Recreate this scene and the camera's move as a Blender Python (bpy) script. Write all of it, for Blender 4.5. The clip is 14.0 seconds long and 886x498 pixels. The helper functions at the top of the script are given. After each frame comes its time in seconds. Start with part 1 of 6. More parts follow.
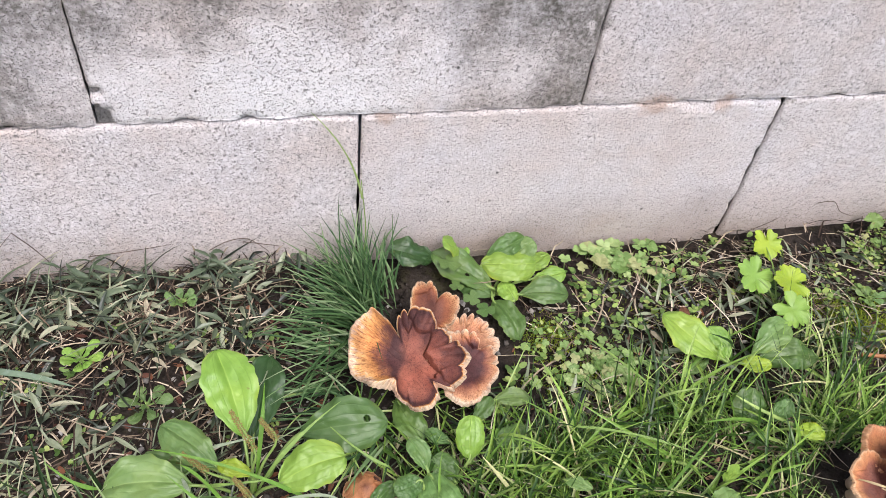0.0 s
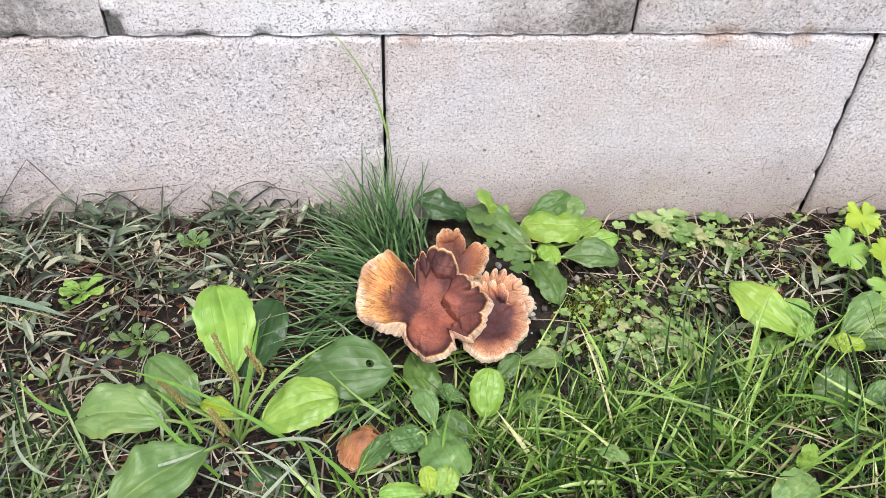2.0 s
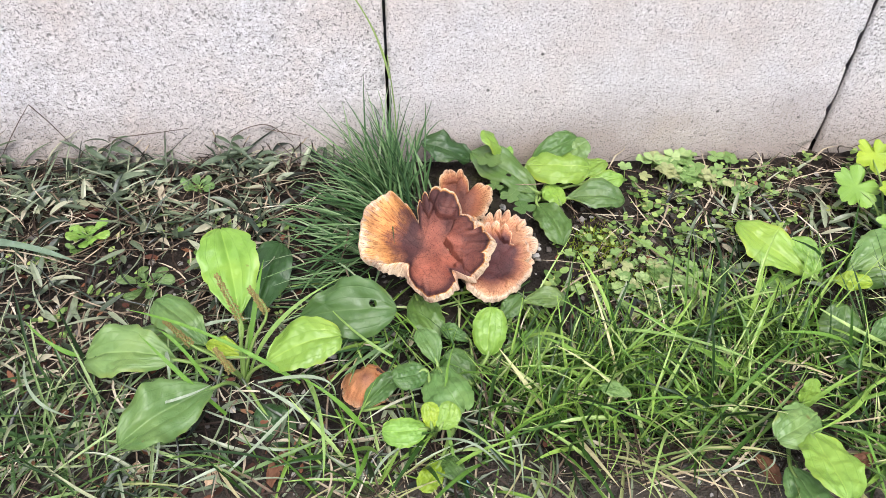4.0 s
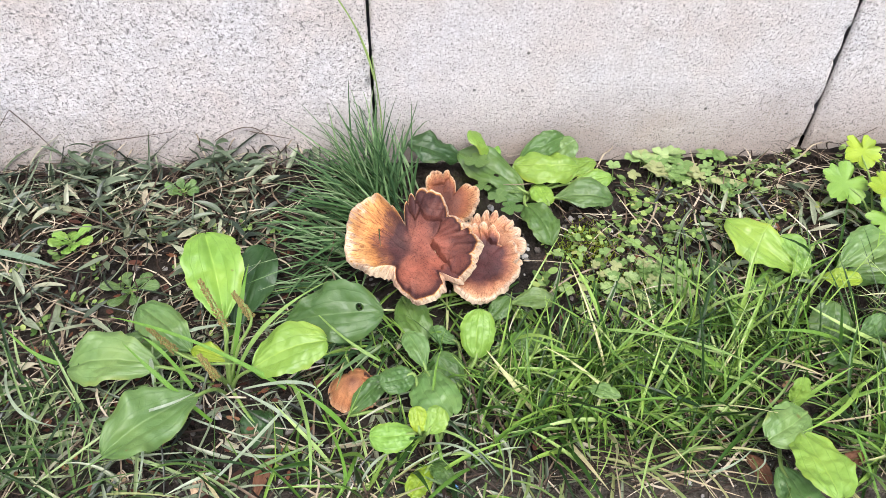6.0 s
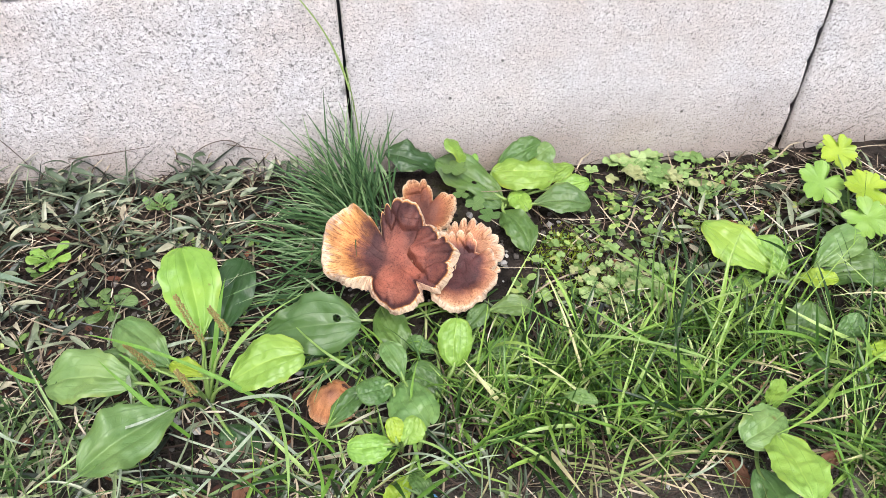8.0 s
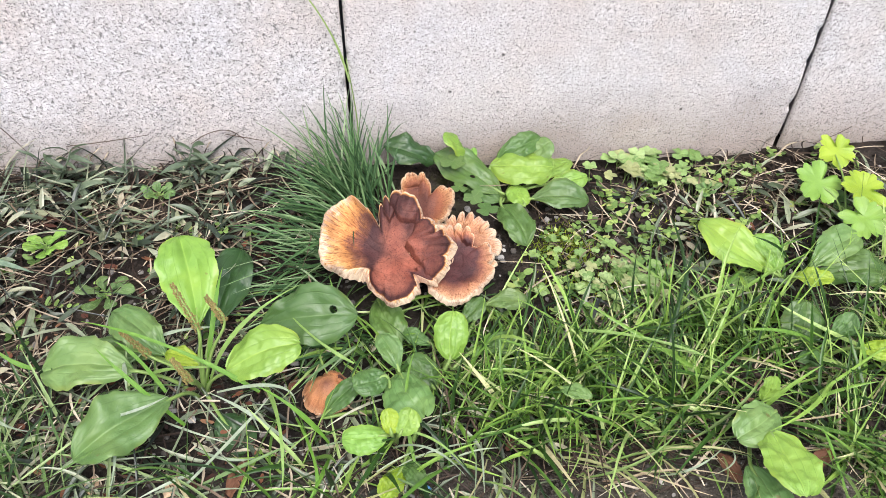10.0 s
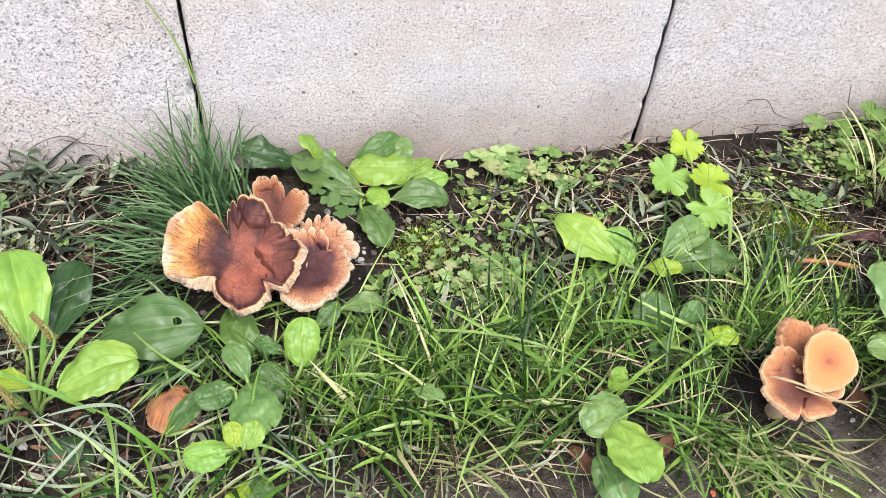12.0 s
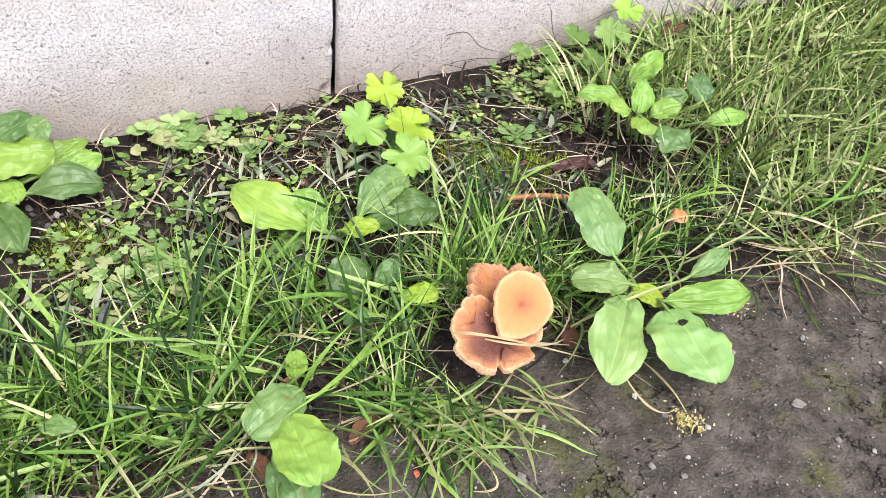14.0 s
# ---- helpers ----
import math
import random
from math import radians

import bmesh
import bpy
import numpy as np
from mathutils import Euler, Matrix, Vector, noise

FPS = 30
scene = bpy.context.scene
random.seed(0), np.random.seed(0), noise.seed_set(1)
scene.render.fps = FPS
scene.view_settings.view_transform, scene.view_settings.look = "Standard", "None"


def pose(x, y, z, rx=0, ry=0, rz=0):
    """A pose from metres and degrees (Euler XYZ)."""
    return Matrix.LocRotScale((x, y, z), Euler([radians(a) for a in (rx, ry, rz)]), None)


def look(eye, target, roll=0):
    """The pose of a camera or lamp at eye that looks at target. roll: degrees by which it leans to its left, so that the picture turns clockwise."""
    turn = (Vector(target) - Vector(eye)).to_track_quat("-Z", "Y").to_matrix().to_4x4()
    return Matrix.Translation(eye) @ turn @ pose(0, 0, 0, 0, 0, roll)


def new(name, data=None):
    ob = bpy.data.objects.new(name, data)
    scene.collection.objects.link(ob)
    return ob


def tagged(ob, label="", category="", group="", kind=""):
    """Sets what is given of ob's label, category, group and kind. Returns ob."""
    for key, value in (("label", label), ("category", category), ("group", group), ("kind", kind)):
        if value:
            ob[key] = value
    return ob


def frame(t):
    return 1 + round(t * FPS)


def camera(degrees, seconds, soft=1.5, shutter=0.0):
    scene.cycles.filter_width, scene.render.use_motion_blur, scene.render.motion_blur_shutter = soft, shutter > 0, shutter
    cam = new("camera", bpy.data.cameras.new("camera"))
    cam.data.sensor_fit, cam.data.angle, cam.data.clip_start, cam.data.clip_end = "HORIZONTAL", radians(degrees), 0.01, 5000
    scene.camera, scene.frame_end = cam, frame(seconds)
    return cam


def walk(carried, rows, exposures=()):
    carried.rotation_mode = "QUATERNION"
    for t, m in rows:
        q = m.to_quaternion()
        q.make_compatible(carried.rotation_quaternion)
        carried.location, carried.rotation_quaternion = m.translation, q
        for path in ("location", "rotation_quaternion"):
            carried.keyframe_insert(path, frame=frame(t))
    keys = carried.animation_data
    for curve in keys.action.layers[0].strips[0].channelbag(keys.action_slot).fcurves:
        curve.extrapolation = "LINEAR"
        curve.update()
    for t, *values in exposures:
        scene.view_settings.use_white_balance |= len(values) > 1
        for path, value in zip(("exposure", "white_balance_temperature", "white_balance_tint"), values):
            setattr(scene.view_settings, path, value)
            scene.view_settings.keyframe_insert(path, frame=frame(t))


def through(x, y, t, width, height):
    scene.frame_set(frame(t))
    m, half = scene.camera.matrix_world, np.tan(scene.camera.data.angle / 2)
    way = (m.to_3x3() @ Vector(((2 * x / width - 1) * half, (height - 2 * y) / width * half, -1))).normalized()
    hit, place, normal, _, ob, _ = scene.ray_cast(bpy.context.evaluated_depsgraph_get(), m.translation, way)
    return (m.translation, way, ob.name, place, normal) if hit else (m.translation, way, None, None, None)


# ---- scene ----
cam = camera(60.4, 14.0, soft=0.45)
PATH = [
    (0, (-0.069, -0.499, 0.571), (0.339, 0.815, -0.88), 8.3),
    (0.5, (-0.043, -0.488, 0.452), (0.289, 0.934, -0.915), 6.8),
    (1, (-0.038, -0.519, 0.442), (0.216, 0.971, -0.868), 5.3),
    (1.5, (-0.014, -0.535, 0.454), (0.182, 0.978, -0.839), 3.9),
    (2, (-0.003, -0.536, 0.449), (0.151, 0.956, -0.873), 2.5),
    (2.5, (0.005, -0.543, 0.446), (0.13, 0.914, -0.919), 1.5),
    (3, (0.003, -0.543, 0.444), (0.113, 0.886, -0.95), 1.0),
    (5.5, (0.01, -0.54, 0.437), (0.134, 0.87, -0.976), 1.0),
    (6, (0.011, -0.538, 0.438), (0.139, 0.874, -0.973), 0.8),
    (6.5, (0.016, -0.538, 0.441), (0.146, 0.878, -0.965), 0.4),
    (7, (0.018, -0.54, 0.444), (0.148, 0.878, -0.96), 0.1),
    (7.5, (0.022, -0.538, 0.442), (0.156, 0.88, -0.962), -0.1),
    (8, (0.026, -0.537, 0.442), (0.162, 0.879, -0.963), -0.3),
    (10.5, (0.024, -0.54, 0.441), (0.186, 0.866, -0.972), 1.7),
    (11, (0.023, -0.541, 0.443), (0.219, 0.864, -0.967), 2.5),
    (11.5, (0.025, -0.541, 0.44), (0.286, 0.858, -0.965), 3.7),
    (11.8, (0.045, -0.534, 0.436), (0.380, 0.852, -0.966), 4.7),
    (12, (0.069, -0.539, 0.436), (0.438, 0.841, -0.964), 5.2),
    (12.2, (0.112, -0.531, 0.431), (0.548, 0.836, -0.963), 6.1),
    (12.5, (0.149, -0.53, 0.419), (0.655, 0.81, -0.976), 7.1),
    (12.8, (0.170, -0.536, 0.400), (0.735, 0.772, -1.005), 7.8),
    (13, (0.174, -0.532, 0.396), (0.788, 0.75, -1.012), 8.4),
    (13.5, (0.195, -0.527, 0.392), (0.881, 0.712, -1.021), 8.8),
    (14, (0.193, -0.525, 0.389), (0.955, 0.673, -1.02), 8.9),
]
walk(cam, [(t, look(eye, target, roll)) for t, eye, target, roll in PATH], exposures=[(0.0, 0.82, 6400, 14), (1.2, 0.84, 6360, 12), (2.2, 0.95, 6330, 11), (3.2, 1.02, 6300, 10), (11.5, 1.09, 6300, 10), (13.0, 1.08, 6300, 10), (14.0, 1.24, 6300, 10)])

# ---- light ----
world = bpy.data.worlds.new("sky")
scene.world = world
world.use_nodes = True
wn = world.node_tree.nodes
sky = wn.new("ShaderNodeTexSky")
sky.sky_type, sky.sun_disc = "NISHITA", False
sky.sun_elevation, sky.sun_rotation = radians(58), radians(200)
sky.air_density, sky.dust_density, sky.ozone_density = 1.0, 4.0, 1.0
world.node_tree.links.new(sky.outputs[0], wn["Background"].inputs[0])
wn["Background"].inputs[1].default_value = 0.12
sun_data = bpy.data.lights.new("sun", "SUN")
sun_data.energy, sun_data.angle, sun_data.color = 2.1, radians(35), (1.0, 0.975, 0.96)
sun = new("sun", sun_data)
sun.matrix_world = look((0.5, -1.4, 2.6), (0.0, 0.0, 0.0))

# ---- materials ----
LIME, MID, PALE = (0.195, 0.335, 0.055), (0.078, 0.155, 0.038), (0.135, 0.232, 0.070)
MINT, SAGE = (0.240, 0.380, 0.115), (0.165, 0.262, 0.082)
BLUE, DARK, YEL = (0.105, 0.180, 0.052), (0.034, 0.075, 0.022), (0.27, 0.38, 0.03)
GR, PGR, DRY, STRAW = (0.13, 0.27, 0.035), (0.22, 0.34, 0.09), (0.29, 0.35, 0.24), (0.45, 0.36, 0.2)


class Mat:
    """A small builder for node materials."""

    def __init__(self, name, rough=0.6, spec=0.5):
        self.m = bpy.data.materials.new(name)
        self.m.use_nodes = True
        self.t = self.m.node_tree
        self.b = self.t.nodes["Principled BSDF"]
        self.b.inputs["Roughness"].default_value = rough
        self.b.inputs["Specular IOR Level"].default_value = spec

    def put(self, sock, v):
        if isinstance(v, bpy.types.NodeSocket):
            self.t.links.new(v, sock)
        elif v is not None:
            sock.default_value = v

    def n(self, kind, ins=(), **props):
        nd = self.t.nodes.new("ShaderNode" + kind)
        for k, v in props.items():
            if k == "operation":
                nd.operation = v
            elif k == "feature":
                nd.feature = v
            elif k == "uv_map":
                nd.uv_map = v
        for i, v in enumerate(ins):
            self.put(nd.inputs[i], v)
        return nd

    def pos(self):
        return self.n("NewGeometry").outputs["Position"]

    def math(self, op, a, b=0.0, c=0.0):
        return self.n("Math", (a, b, c), operation=op).outputs[0]

    def noise(self, scale, detail=3.0, rough=0.55, vec=None, dist=0.0):
        nd = self.n("TexNoise", (vec if vec is not None else self.pos(),))
        for k, v in (("Scale", scale), ("Detail", detail), ("Roughness", rough), ("Distortion", dist)):
            self.put(nd.inputs[k], v)
        return nd.outputs[0]

    def voronoi(self, scale, feature="F1", vec=None, out=0):
        nd = self.n("TexVoronoi", (vec if vec is not None else self.pos(),), feature=feature)
        nd.inputs["Scale"].default_value = scale
        return nd.outputs[out]

    def ramp(self, fac, *stops):
        nd = self.n("ValToRGB", (fac,))
        e = nd.color_ramp.elements
        while len(e) < len(stops):
            e.new(0.5)
        for el, (p, c) in zip(e, stops):
            el.position = p
            el.color = (c, c, c, 1) if isinstance(c, (int, float)) else (*c, 1)
        return nd.outputs[0]

    def mix(self, fac, a, b, blend="MIX"):
        nd = self.t.nodes.new("ShaderNodeMix")
        nd.data_type, nd.blend_type = "RGBA", blend
        for s, v in ((nd.inputs[0], fac), (nd.inputs[6], a), (nd.inputs[7], b)):
            self.put(s, (*v, 1) if isinstance(v, tuple) and len(v) == 3 else v)
        return nd.outputs[2]

    def bump(self, height, strength, dist, normal=None):
        nd = self.t.nodes.new("ShaderNodeBump")
        for k, v in (("Strength", strength), ("Distance", dist), ("Height", height), ("Normal", normal)):
            self.put(nd.inputs[k], v)
        return nd.outputs[0]

    def done(self, color, normal=None, rough=None, through=0.0, tint=(1.0, 1.0, 1.0)):
        self.put(self.b.inputs["Base Color"], (*color, 1) if isinstance(color, tuple) else color)
        self.put(self.b.inputs["Normal"], normal)
        self.put(self.b.inputs["Roughness"], rough)
        if through > 0:
            tr = self.n("BsdfTranslucent")
            self.put(tr.inputs[0], self.mix(1.0, color, tint, "MULTIPLY"))
            self.put(tr.inputs[1], normal)
            mx = self.n("MixShader", (through,))
            self.put(mx.inputs[1], self.b.outputs[0])
            self.put(mx.inputs[2], tr.outputs[0])
            self.put(self.t.nodes["Material Output"].inputs[0], mx.outputs[0])
        return self.m


def concrete_material():
    k = Mat("concrete", 0.92, 0.25)
    info = k.n("ObjectInfo")
    grow = k.n("SeparateColor", (info.outputs["Color"],)).outputs[0]
    sep = k.n("SeparateXYZ", (k.pos(),))
    x, z = sep.outputs[0], sep.outputs[2]
    fine, mid, big = k.noise(420, 3, 0.6), k.noise(60, 4, 0.6), k.noise(9, 4, 0.6)
    grain = k.voronoi(620)
    pits = k.math("MAXIMUM", k.ramp(k.noise(760, 2, 0.5), (0.31, 1.0), (0.43, 0.0)), k.ramp(k.noise(330, 2, 0.5), (0.30, 1.0), (0.37, 0.0)))
    holes = k.ramp(k.voronoi(55), (0.05, 1.0), (0.09, 0.0))
    hole_mask = k.math("MULTIPLY", holes, k.ramp(k.noise(30, 1), (0.52, 0.0), (0.6, 1.0)))
    base = k.ramp(big, (0.28, (0.590, 0.518, 0.487)), (0.5, (0.638, 0.604, 0.603)), (0.70, (0.625, 0.618, 0.648)))
    base = k.mix(k.ramp(k.noise(13, 5, 0.65), (0.54, 0.0), (0.75, 0.5)), base, (0.54, 0.43, 0.365))
    base = k.mix(k.ramp(mid, (0.3, 0.22), (0.6, 0.0)), base, (0.36, 0.34, 0.33))
    base = k.mix(k.ramp(fine, (0.38, 0.5), (0.56, 0.0)), base, (0.36, 0.335, 0.325))
    # grime thrown up from the soil, and contact shade painted along the wall's foot
    splash_shade = k.math("SUBTRACT", 0.085, z)
    splash_shade = k.math("ADD", k.math("MULTIPLY", splash_shade, 14.0), k.math("MULTIPLY", k.math("SUBTRACT", big, 0.5), 1.6))
    base = k.mix(k.ramp(splash_shade, (0.0, 0.0), (1.0, 0.80)), base, (0.33, 0.268, 0.222))
    # rusty run-off below the bed joint
    for sx, sw in ((0.262, 0.022), (0.330, 0.012), (0.020, 0.010)):
        run = k.n("VectorMath", (k.n("VectorMath", (k.n("CombineXYZ", (x, 0.0, z)).outputs[0], (sx, 0.0, 0.188)), operation="SUBTRACT").outputs[0], (1.0 / sw, 1.0, 70.0)), operation="MULTIPLY").outputs[0]
        run = k.math("ADD", k.n("VectorMath", (run,), operation="LENGTH").outputs["Value"], k.math("MULTIPLY", k.math("SUBTRACT", k.noise(90, 4, 0.7), 0.5), 1.6))
        base = k.mix(k.ramp(run, (0.45, 0.55), (1.1, 0.0)), base, (0.36, 0.235, 0.165))
    # dark mildew on the upper course, with a cleaner run-off patch in it
    clean = k.n("VectorMath", (k.n("CombineXYZ", (x, 0.0, z)).outputs[0], (-0.05, 0.0, 0.205)), operation="SUBTRACT").outputs[0]
    clean = k.n("VectorMath", (clean, (0.58, 1.0, 1.2)), operation="MULTIPLY").outputs[0]
    clean = k.n("VectorMath", (clean,), operation="LENGTH").outputs["Value"]
    clean = k.math("ADD", clean, k.math("MULTIPLY", k.math("SUBTRACT", k.noise(14, 5, 0.65), 0.5), 0.22))
    grime = k.ramp(clean, (0.07, 0.0), (0.145, 1.0))
    grime = k.math("MULTIPLY", grime, k.ramp(k.noise(26, 6, 0.7), (0.25, 0.45), (0.6, 1.0)))
    grime = k.math("MULTIPLY", grime, k.ramp(k.noise(240, 3, 0.6), (0.40, 1.0), (0.66, 0.55)))
    spots = k.ramp(k.noise(46, 2, 0.4), (0.66, 0.0), (0.72, 0.75))
    grime = k.math("MULTIPLY", grime, k.math("SUBTRACT", 1.0, spots))
    grime = k.math("MULTIPLY", grime, grow)
    lime = k.math("MULTIPLY", k.ramp(clean, (0.02, 0.8), (0.10, 0.0)), k.ramp(grow, (0.5, 0.0), (0.9, 1.0)))
    base = k.mix(lime, base, (0.70, 0.70, 0.71))
    base = k.mix(grime, base, (0.092, 0.088, 0.076))
    base = k.mix(k.math("MULTIPLY", pits, 0.72), base, (0.125, 0.115, 0.11))
    base = k.mix(k.ramp(fine, (0.58, 0.0), (0.72, 0.6)), base, k.mix(1.0, base, (1.28, 1.28, 1.3), "MULTIPLY"))
    base = k.mix(k.math("MULTIPLY", hole_mask, 0.85), base, (0.06, 0.055, 0.05))
    h = k.math("SUBTRACT", k.math("MULTIPLY", fine, 0.6), k.math("ADD", k.math("MULTIPLY", grain, 0.25), k.math("ADD", pits, k.math("MULTIPLY", hole_mask, 1.5))))
    return k.done(base, k.bump(h, 0.75, 0.0013))


def soil_material():
    k = Mat("soil", 0.9, 0.06)
    big, mid, fine = k.noise(12, 4, 0.6), k.noise(90, 5, 0.65), k.noise(520, 3, 0.6)
    c = k.ramp(big, (0.3, (0.012, 0.010, 0.009)), (0.5, (0.032, 0.0265, 0.023)), (0.70, (0.074, 0.061, 0.051)))
    c = k.mix(k.ramp(mid, (0.35, 0.7), (0.55, 0.0)), c, (0.010, 0.009, 0.008))
    c = k.mix(k.ramp(k.noise(30, 3), (0.55, 0.0), (0.75, 0.35)), c, (0.06, 0.044, 0.034))
    c = k.mix(k.math("MULTIPLY", k.ramp(k.voronoi(170), (0.10, 0.8), (0.2, 0.0)), k.ramp(k.noise(40, 3), (0.5, 0.0), (0.6, 1.0))), c, k.ramp(fine, (0.4, (0.05, 0.043, 0.04)), (0.62, (0.15, 0.13, 0.12))))
    c = k.mix(k.ramp(k.noise(17, 5, 0.7), (0.58, 0.0), (0.75, 0.5)), c, (0.075, 0.085, 0.02))
    y = k.n("SeparateXYZ", (k.pos(),)).outputs[1]
    trod = k.ramp(k.math("ADD", k.math("MULTIPLY", k.math("SUBTRACT", -0.295, y), 16.0), k.math("MULTIPLY", k.noise(25, 4), 0.8)), (0.25, 0.0), (0.7, 1.0))
    grey = k.ramp(k.noise(60, 5, 0.65), (0.3, (0.046, 0.039, 0.032)), (0.5, (0.088, 0.076, 0.063)), (0.72, (0.155, 0.136, 0.112)))
    grey = k.mix(k.ramp(k.voronoi(260), (0.08, 0.9), (0.15, 0.0)), grey, k.ramp(k.noise(300, 2), (0.45, (0.10, 0.095, 0.09)), (0.6, (0.36, 0.34, 0.32))))
    grey = k.mix(k.ramp(k.noise(19, 5, 0.7), (0.54, 0.0), (0.70, 0.7)), grey, (0.10, 0.110, 0.030))
    c = k.mix(trod, c, grey)
    # drying cracks
    shake = k.n("TexNoise", (k.pos(), 0.0, 48.0, 5.0, 0.65)).outputs[1]
    shake = k.n("VectorMath", (k.n("VectorMath", (shake, (0.5, 0.5, 0.5)), operation="SUBTRACT").outputs[0], (1.3, 1.3, 0.0)), operation="MULTIPLY").outputs[0]
    warp = k.n("VectorMath", (k.n("VectorMath", (k.pos(), (15.0, 15.0, 0.0)), operation="MULTIPLY").outputs[0], shake), operation="ADD").outputs[0]
    cr = k.ramp(k.voronoi(1.0, "DISTANCE_TO_EDGE", warp), (0.0, 1.0), (0.016, 0.0))
    cr = k.math("MULTIPLY", cr, k.ramp(k.noise(9, 2), (0.52, 0.0), (0.60, 1.0)))
    c = k.mix(cr, c, (0.012, 0.010, 0.009))
    h = k.math("ADD", k.math("MULTIPLY", mid, 1.5), k.math("MULTIPLY", fine, 0.7))
    h = k.math("SUBTRACT", h, k.math("MULTIPLY", cr, 1.5))
    return k.done(c, k.bump(h, 1.0, 0.0045), k.ramp(big, (0.3, 0.75), (0.7, 0.95)))


def leaf_material(name, through=0.15):
    """Leaf whose base colour is the object's own colour; veins arch along the blade."""
    k = Mat(name, 0.4, 0.5)
    col = k.n("ObjectInfo").outputs["Color"]
    uv = k.n("SeparateXYZ", (k.n("UVMap", uv_map="uv").outputs[0],))
    u, v = uv.outputs[0], uv.outputs[1]
    across = k.math("ABSOLUTE", k.math("SUBTRACT", v, 0.5))
    bent = k.math("ADD", across, k.math("MULTIPLY", k.math("SUBTRACT", k.noise(60, 2), 0.5), 0.03))
    rib = k.ramp(across, (0.007, 1.0), (0.022, 0.0))
    near = k.math("MINIMUM", k.math("ABSOLUTE", k.math("SUBTRACT", bent, 0.18)), k.math("ABSOLUTE", k.math("SUBTRACT", bent, 0.35)))
    side = k.ramp(near, (0.003, 1.0), (0.013, 0.0))
    # short cross veins between the long ones
    cross = k.math("ABSOLUTE", k.math("SINE", k.math("ADD", k.math("MULTIPLY", u, 46.0), k.math("ADD", k.math("MULTIPLY", across, 30.0), k.math("MULTIPLY", k.noise(90, 2), 9.0)))))
    cross = k.ramp(cross, (0.0, 1.0), (0.25, 0.0))
    mott, fine = k.noise(48, 4, 0.6), k.noise(900, 2)
    c = k.mix(k.ramp(mott, (0.34, 0.75), (0.60, 0.0)), col, k.mix(1.0, col, (0.66, 0.74, 0.6), "MULTIPLY"))
    c = k.mix(k.ramp(k.noise(20, 3), (0.5, 0.0), (0.75, 0.55)), c, k.mix(1.0, col, (1.40, 1.16, 0.95), "MULTIPLY"))
    c = k.mix(k.math("MULTIPLY", k.ramp(across, (0.40, 0.0), (0.5, 1.0)), k.ramp(k.noise(38, 2), (0.5, 0.0), (0.66, 0.55))), c, k.mix(1.0, col, (1.7, 1.15, 0.6), "MULTIPLY"))
    c = k.mix(k.math("MULTIPLY", cross, 0.09), c, k.mix(1.0, col, (0.55, 0.66, 0.5), "MULTIPLY"))
    c = k.mix(k.math("MULTIPLY", side, 0.20), c, k.mix(1.0, col, (0.55, 0.64, 0.48), "MULTIPLY"))
    c = k.mix(k.math("MULTIPLY", rib, 0.5), c, k.mix(1.0, col, (1.45, 1.28, 1.4), "MULTIPLY"))
    c = k.mix(k.ramp(k.noise(120, 2), (0.71, 0.0), (0.76, 0.6)), c, (0.16, 0.10, 0.03))
    h = k.math("ADD", k.math("ADD", k.math("MULTIPLY", mott, 0.32), k.math("MULTIPLY", k.noise(170, 3, 0.6), 0.20)), k.math("MULTIPLY", fine, 0.12))
    h = k.math("SUBTRACT", h, k.math("ADD", k.math("MULTIPLY", side, 0.10), k.math("ADD", k.math("MULTIPLY", rib, 0.16), k.math("MULTIPLY", cross, 0.05))))
    return k.done(c, k.bump(h, 0.75, 0.0016), k.ramp(mott, (0.3, 0.33), (0.7, 0.50)), through, (1.1, 1.2, 0.7))


def island_material(name, stops, through=0.2, rough=0.5, grain=300, relief=0.0004, single=False, spec=0.22):
    """Many small pieces of one kind: each island takes its own colour."""
    k = Mat(name, rough, spec)
    isl = k.n("ObjectInfo").outputs["Random"] if single else k.n("NewGeometry").outputs["Random Per Island"]
    c = k.ramp(isl, *stops)
    f = k.noise(grain, 3)
    c = k.mix(k.ramp(f, (0.35, 0.4), (0.6, 0.0)), c, k.mix(1.0, c, (0.55, 0.55, 0.5), "MULTIPLY"))
    c = k.mix(k.ramp(k.noise(60, 3), (0.6, 0.0), (0.8, 0.4)), c, k.mix(1.0, c, (1.5, 1.3, 1.3), "MULTIPLY"))
    return k.done(c, k.bump(f, 0.5, relief), None, through, (1.1, 1.15, 0.75))


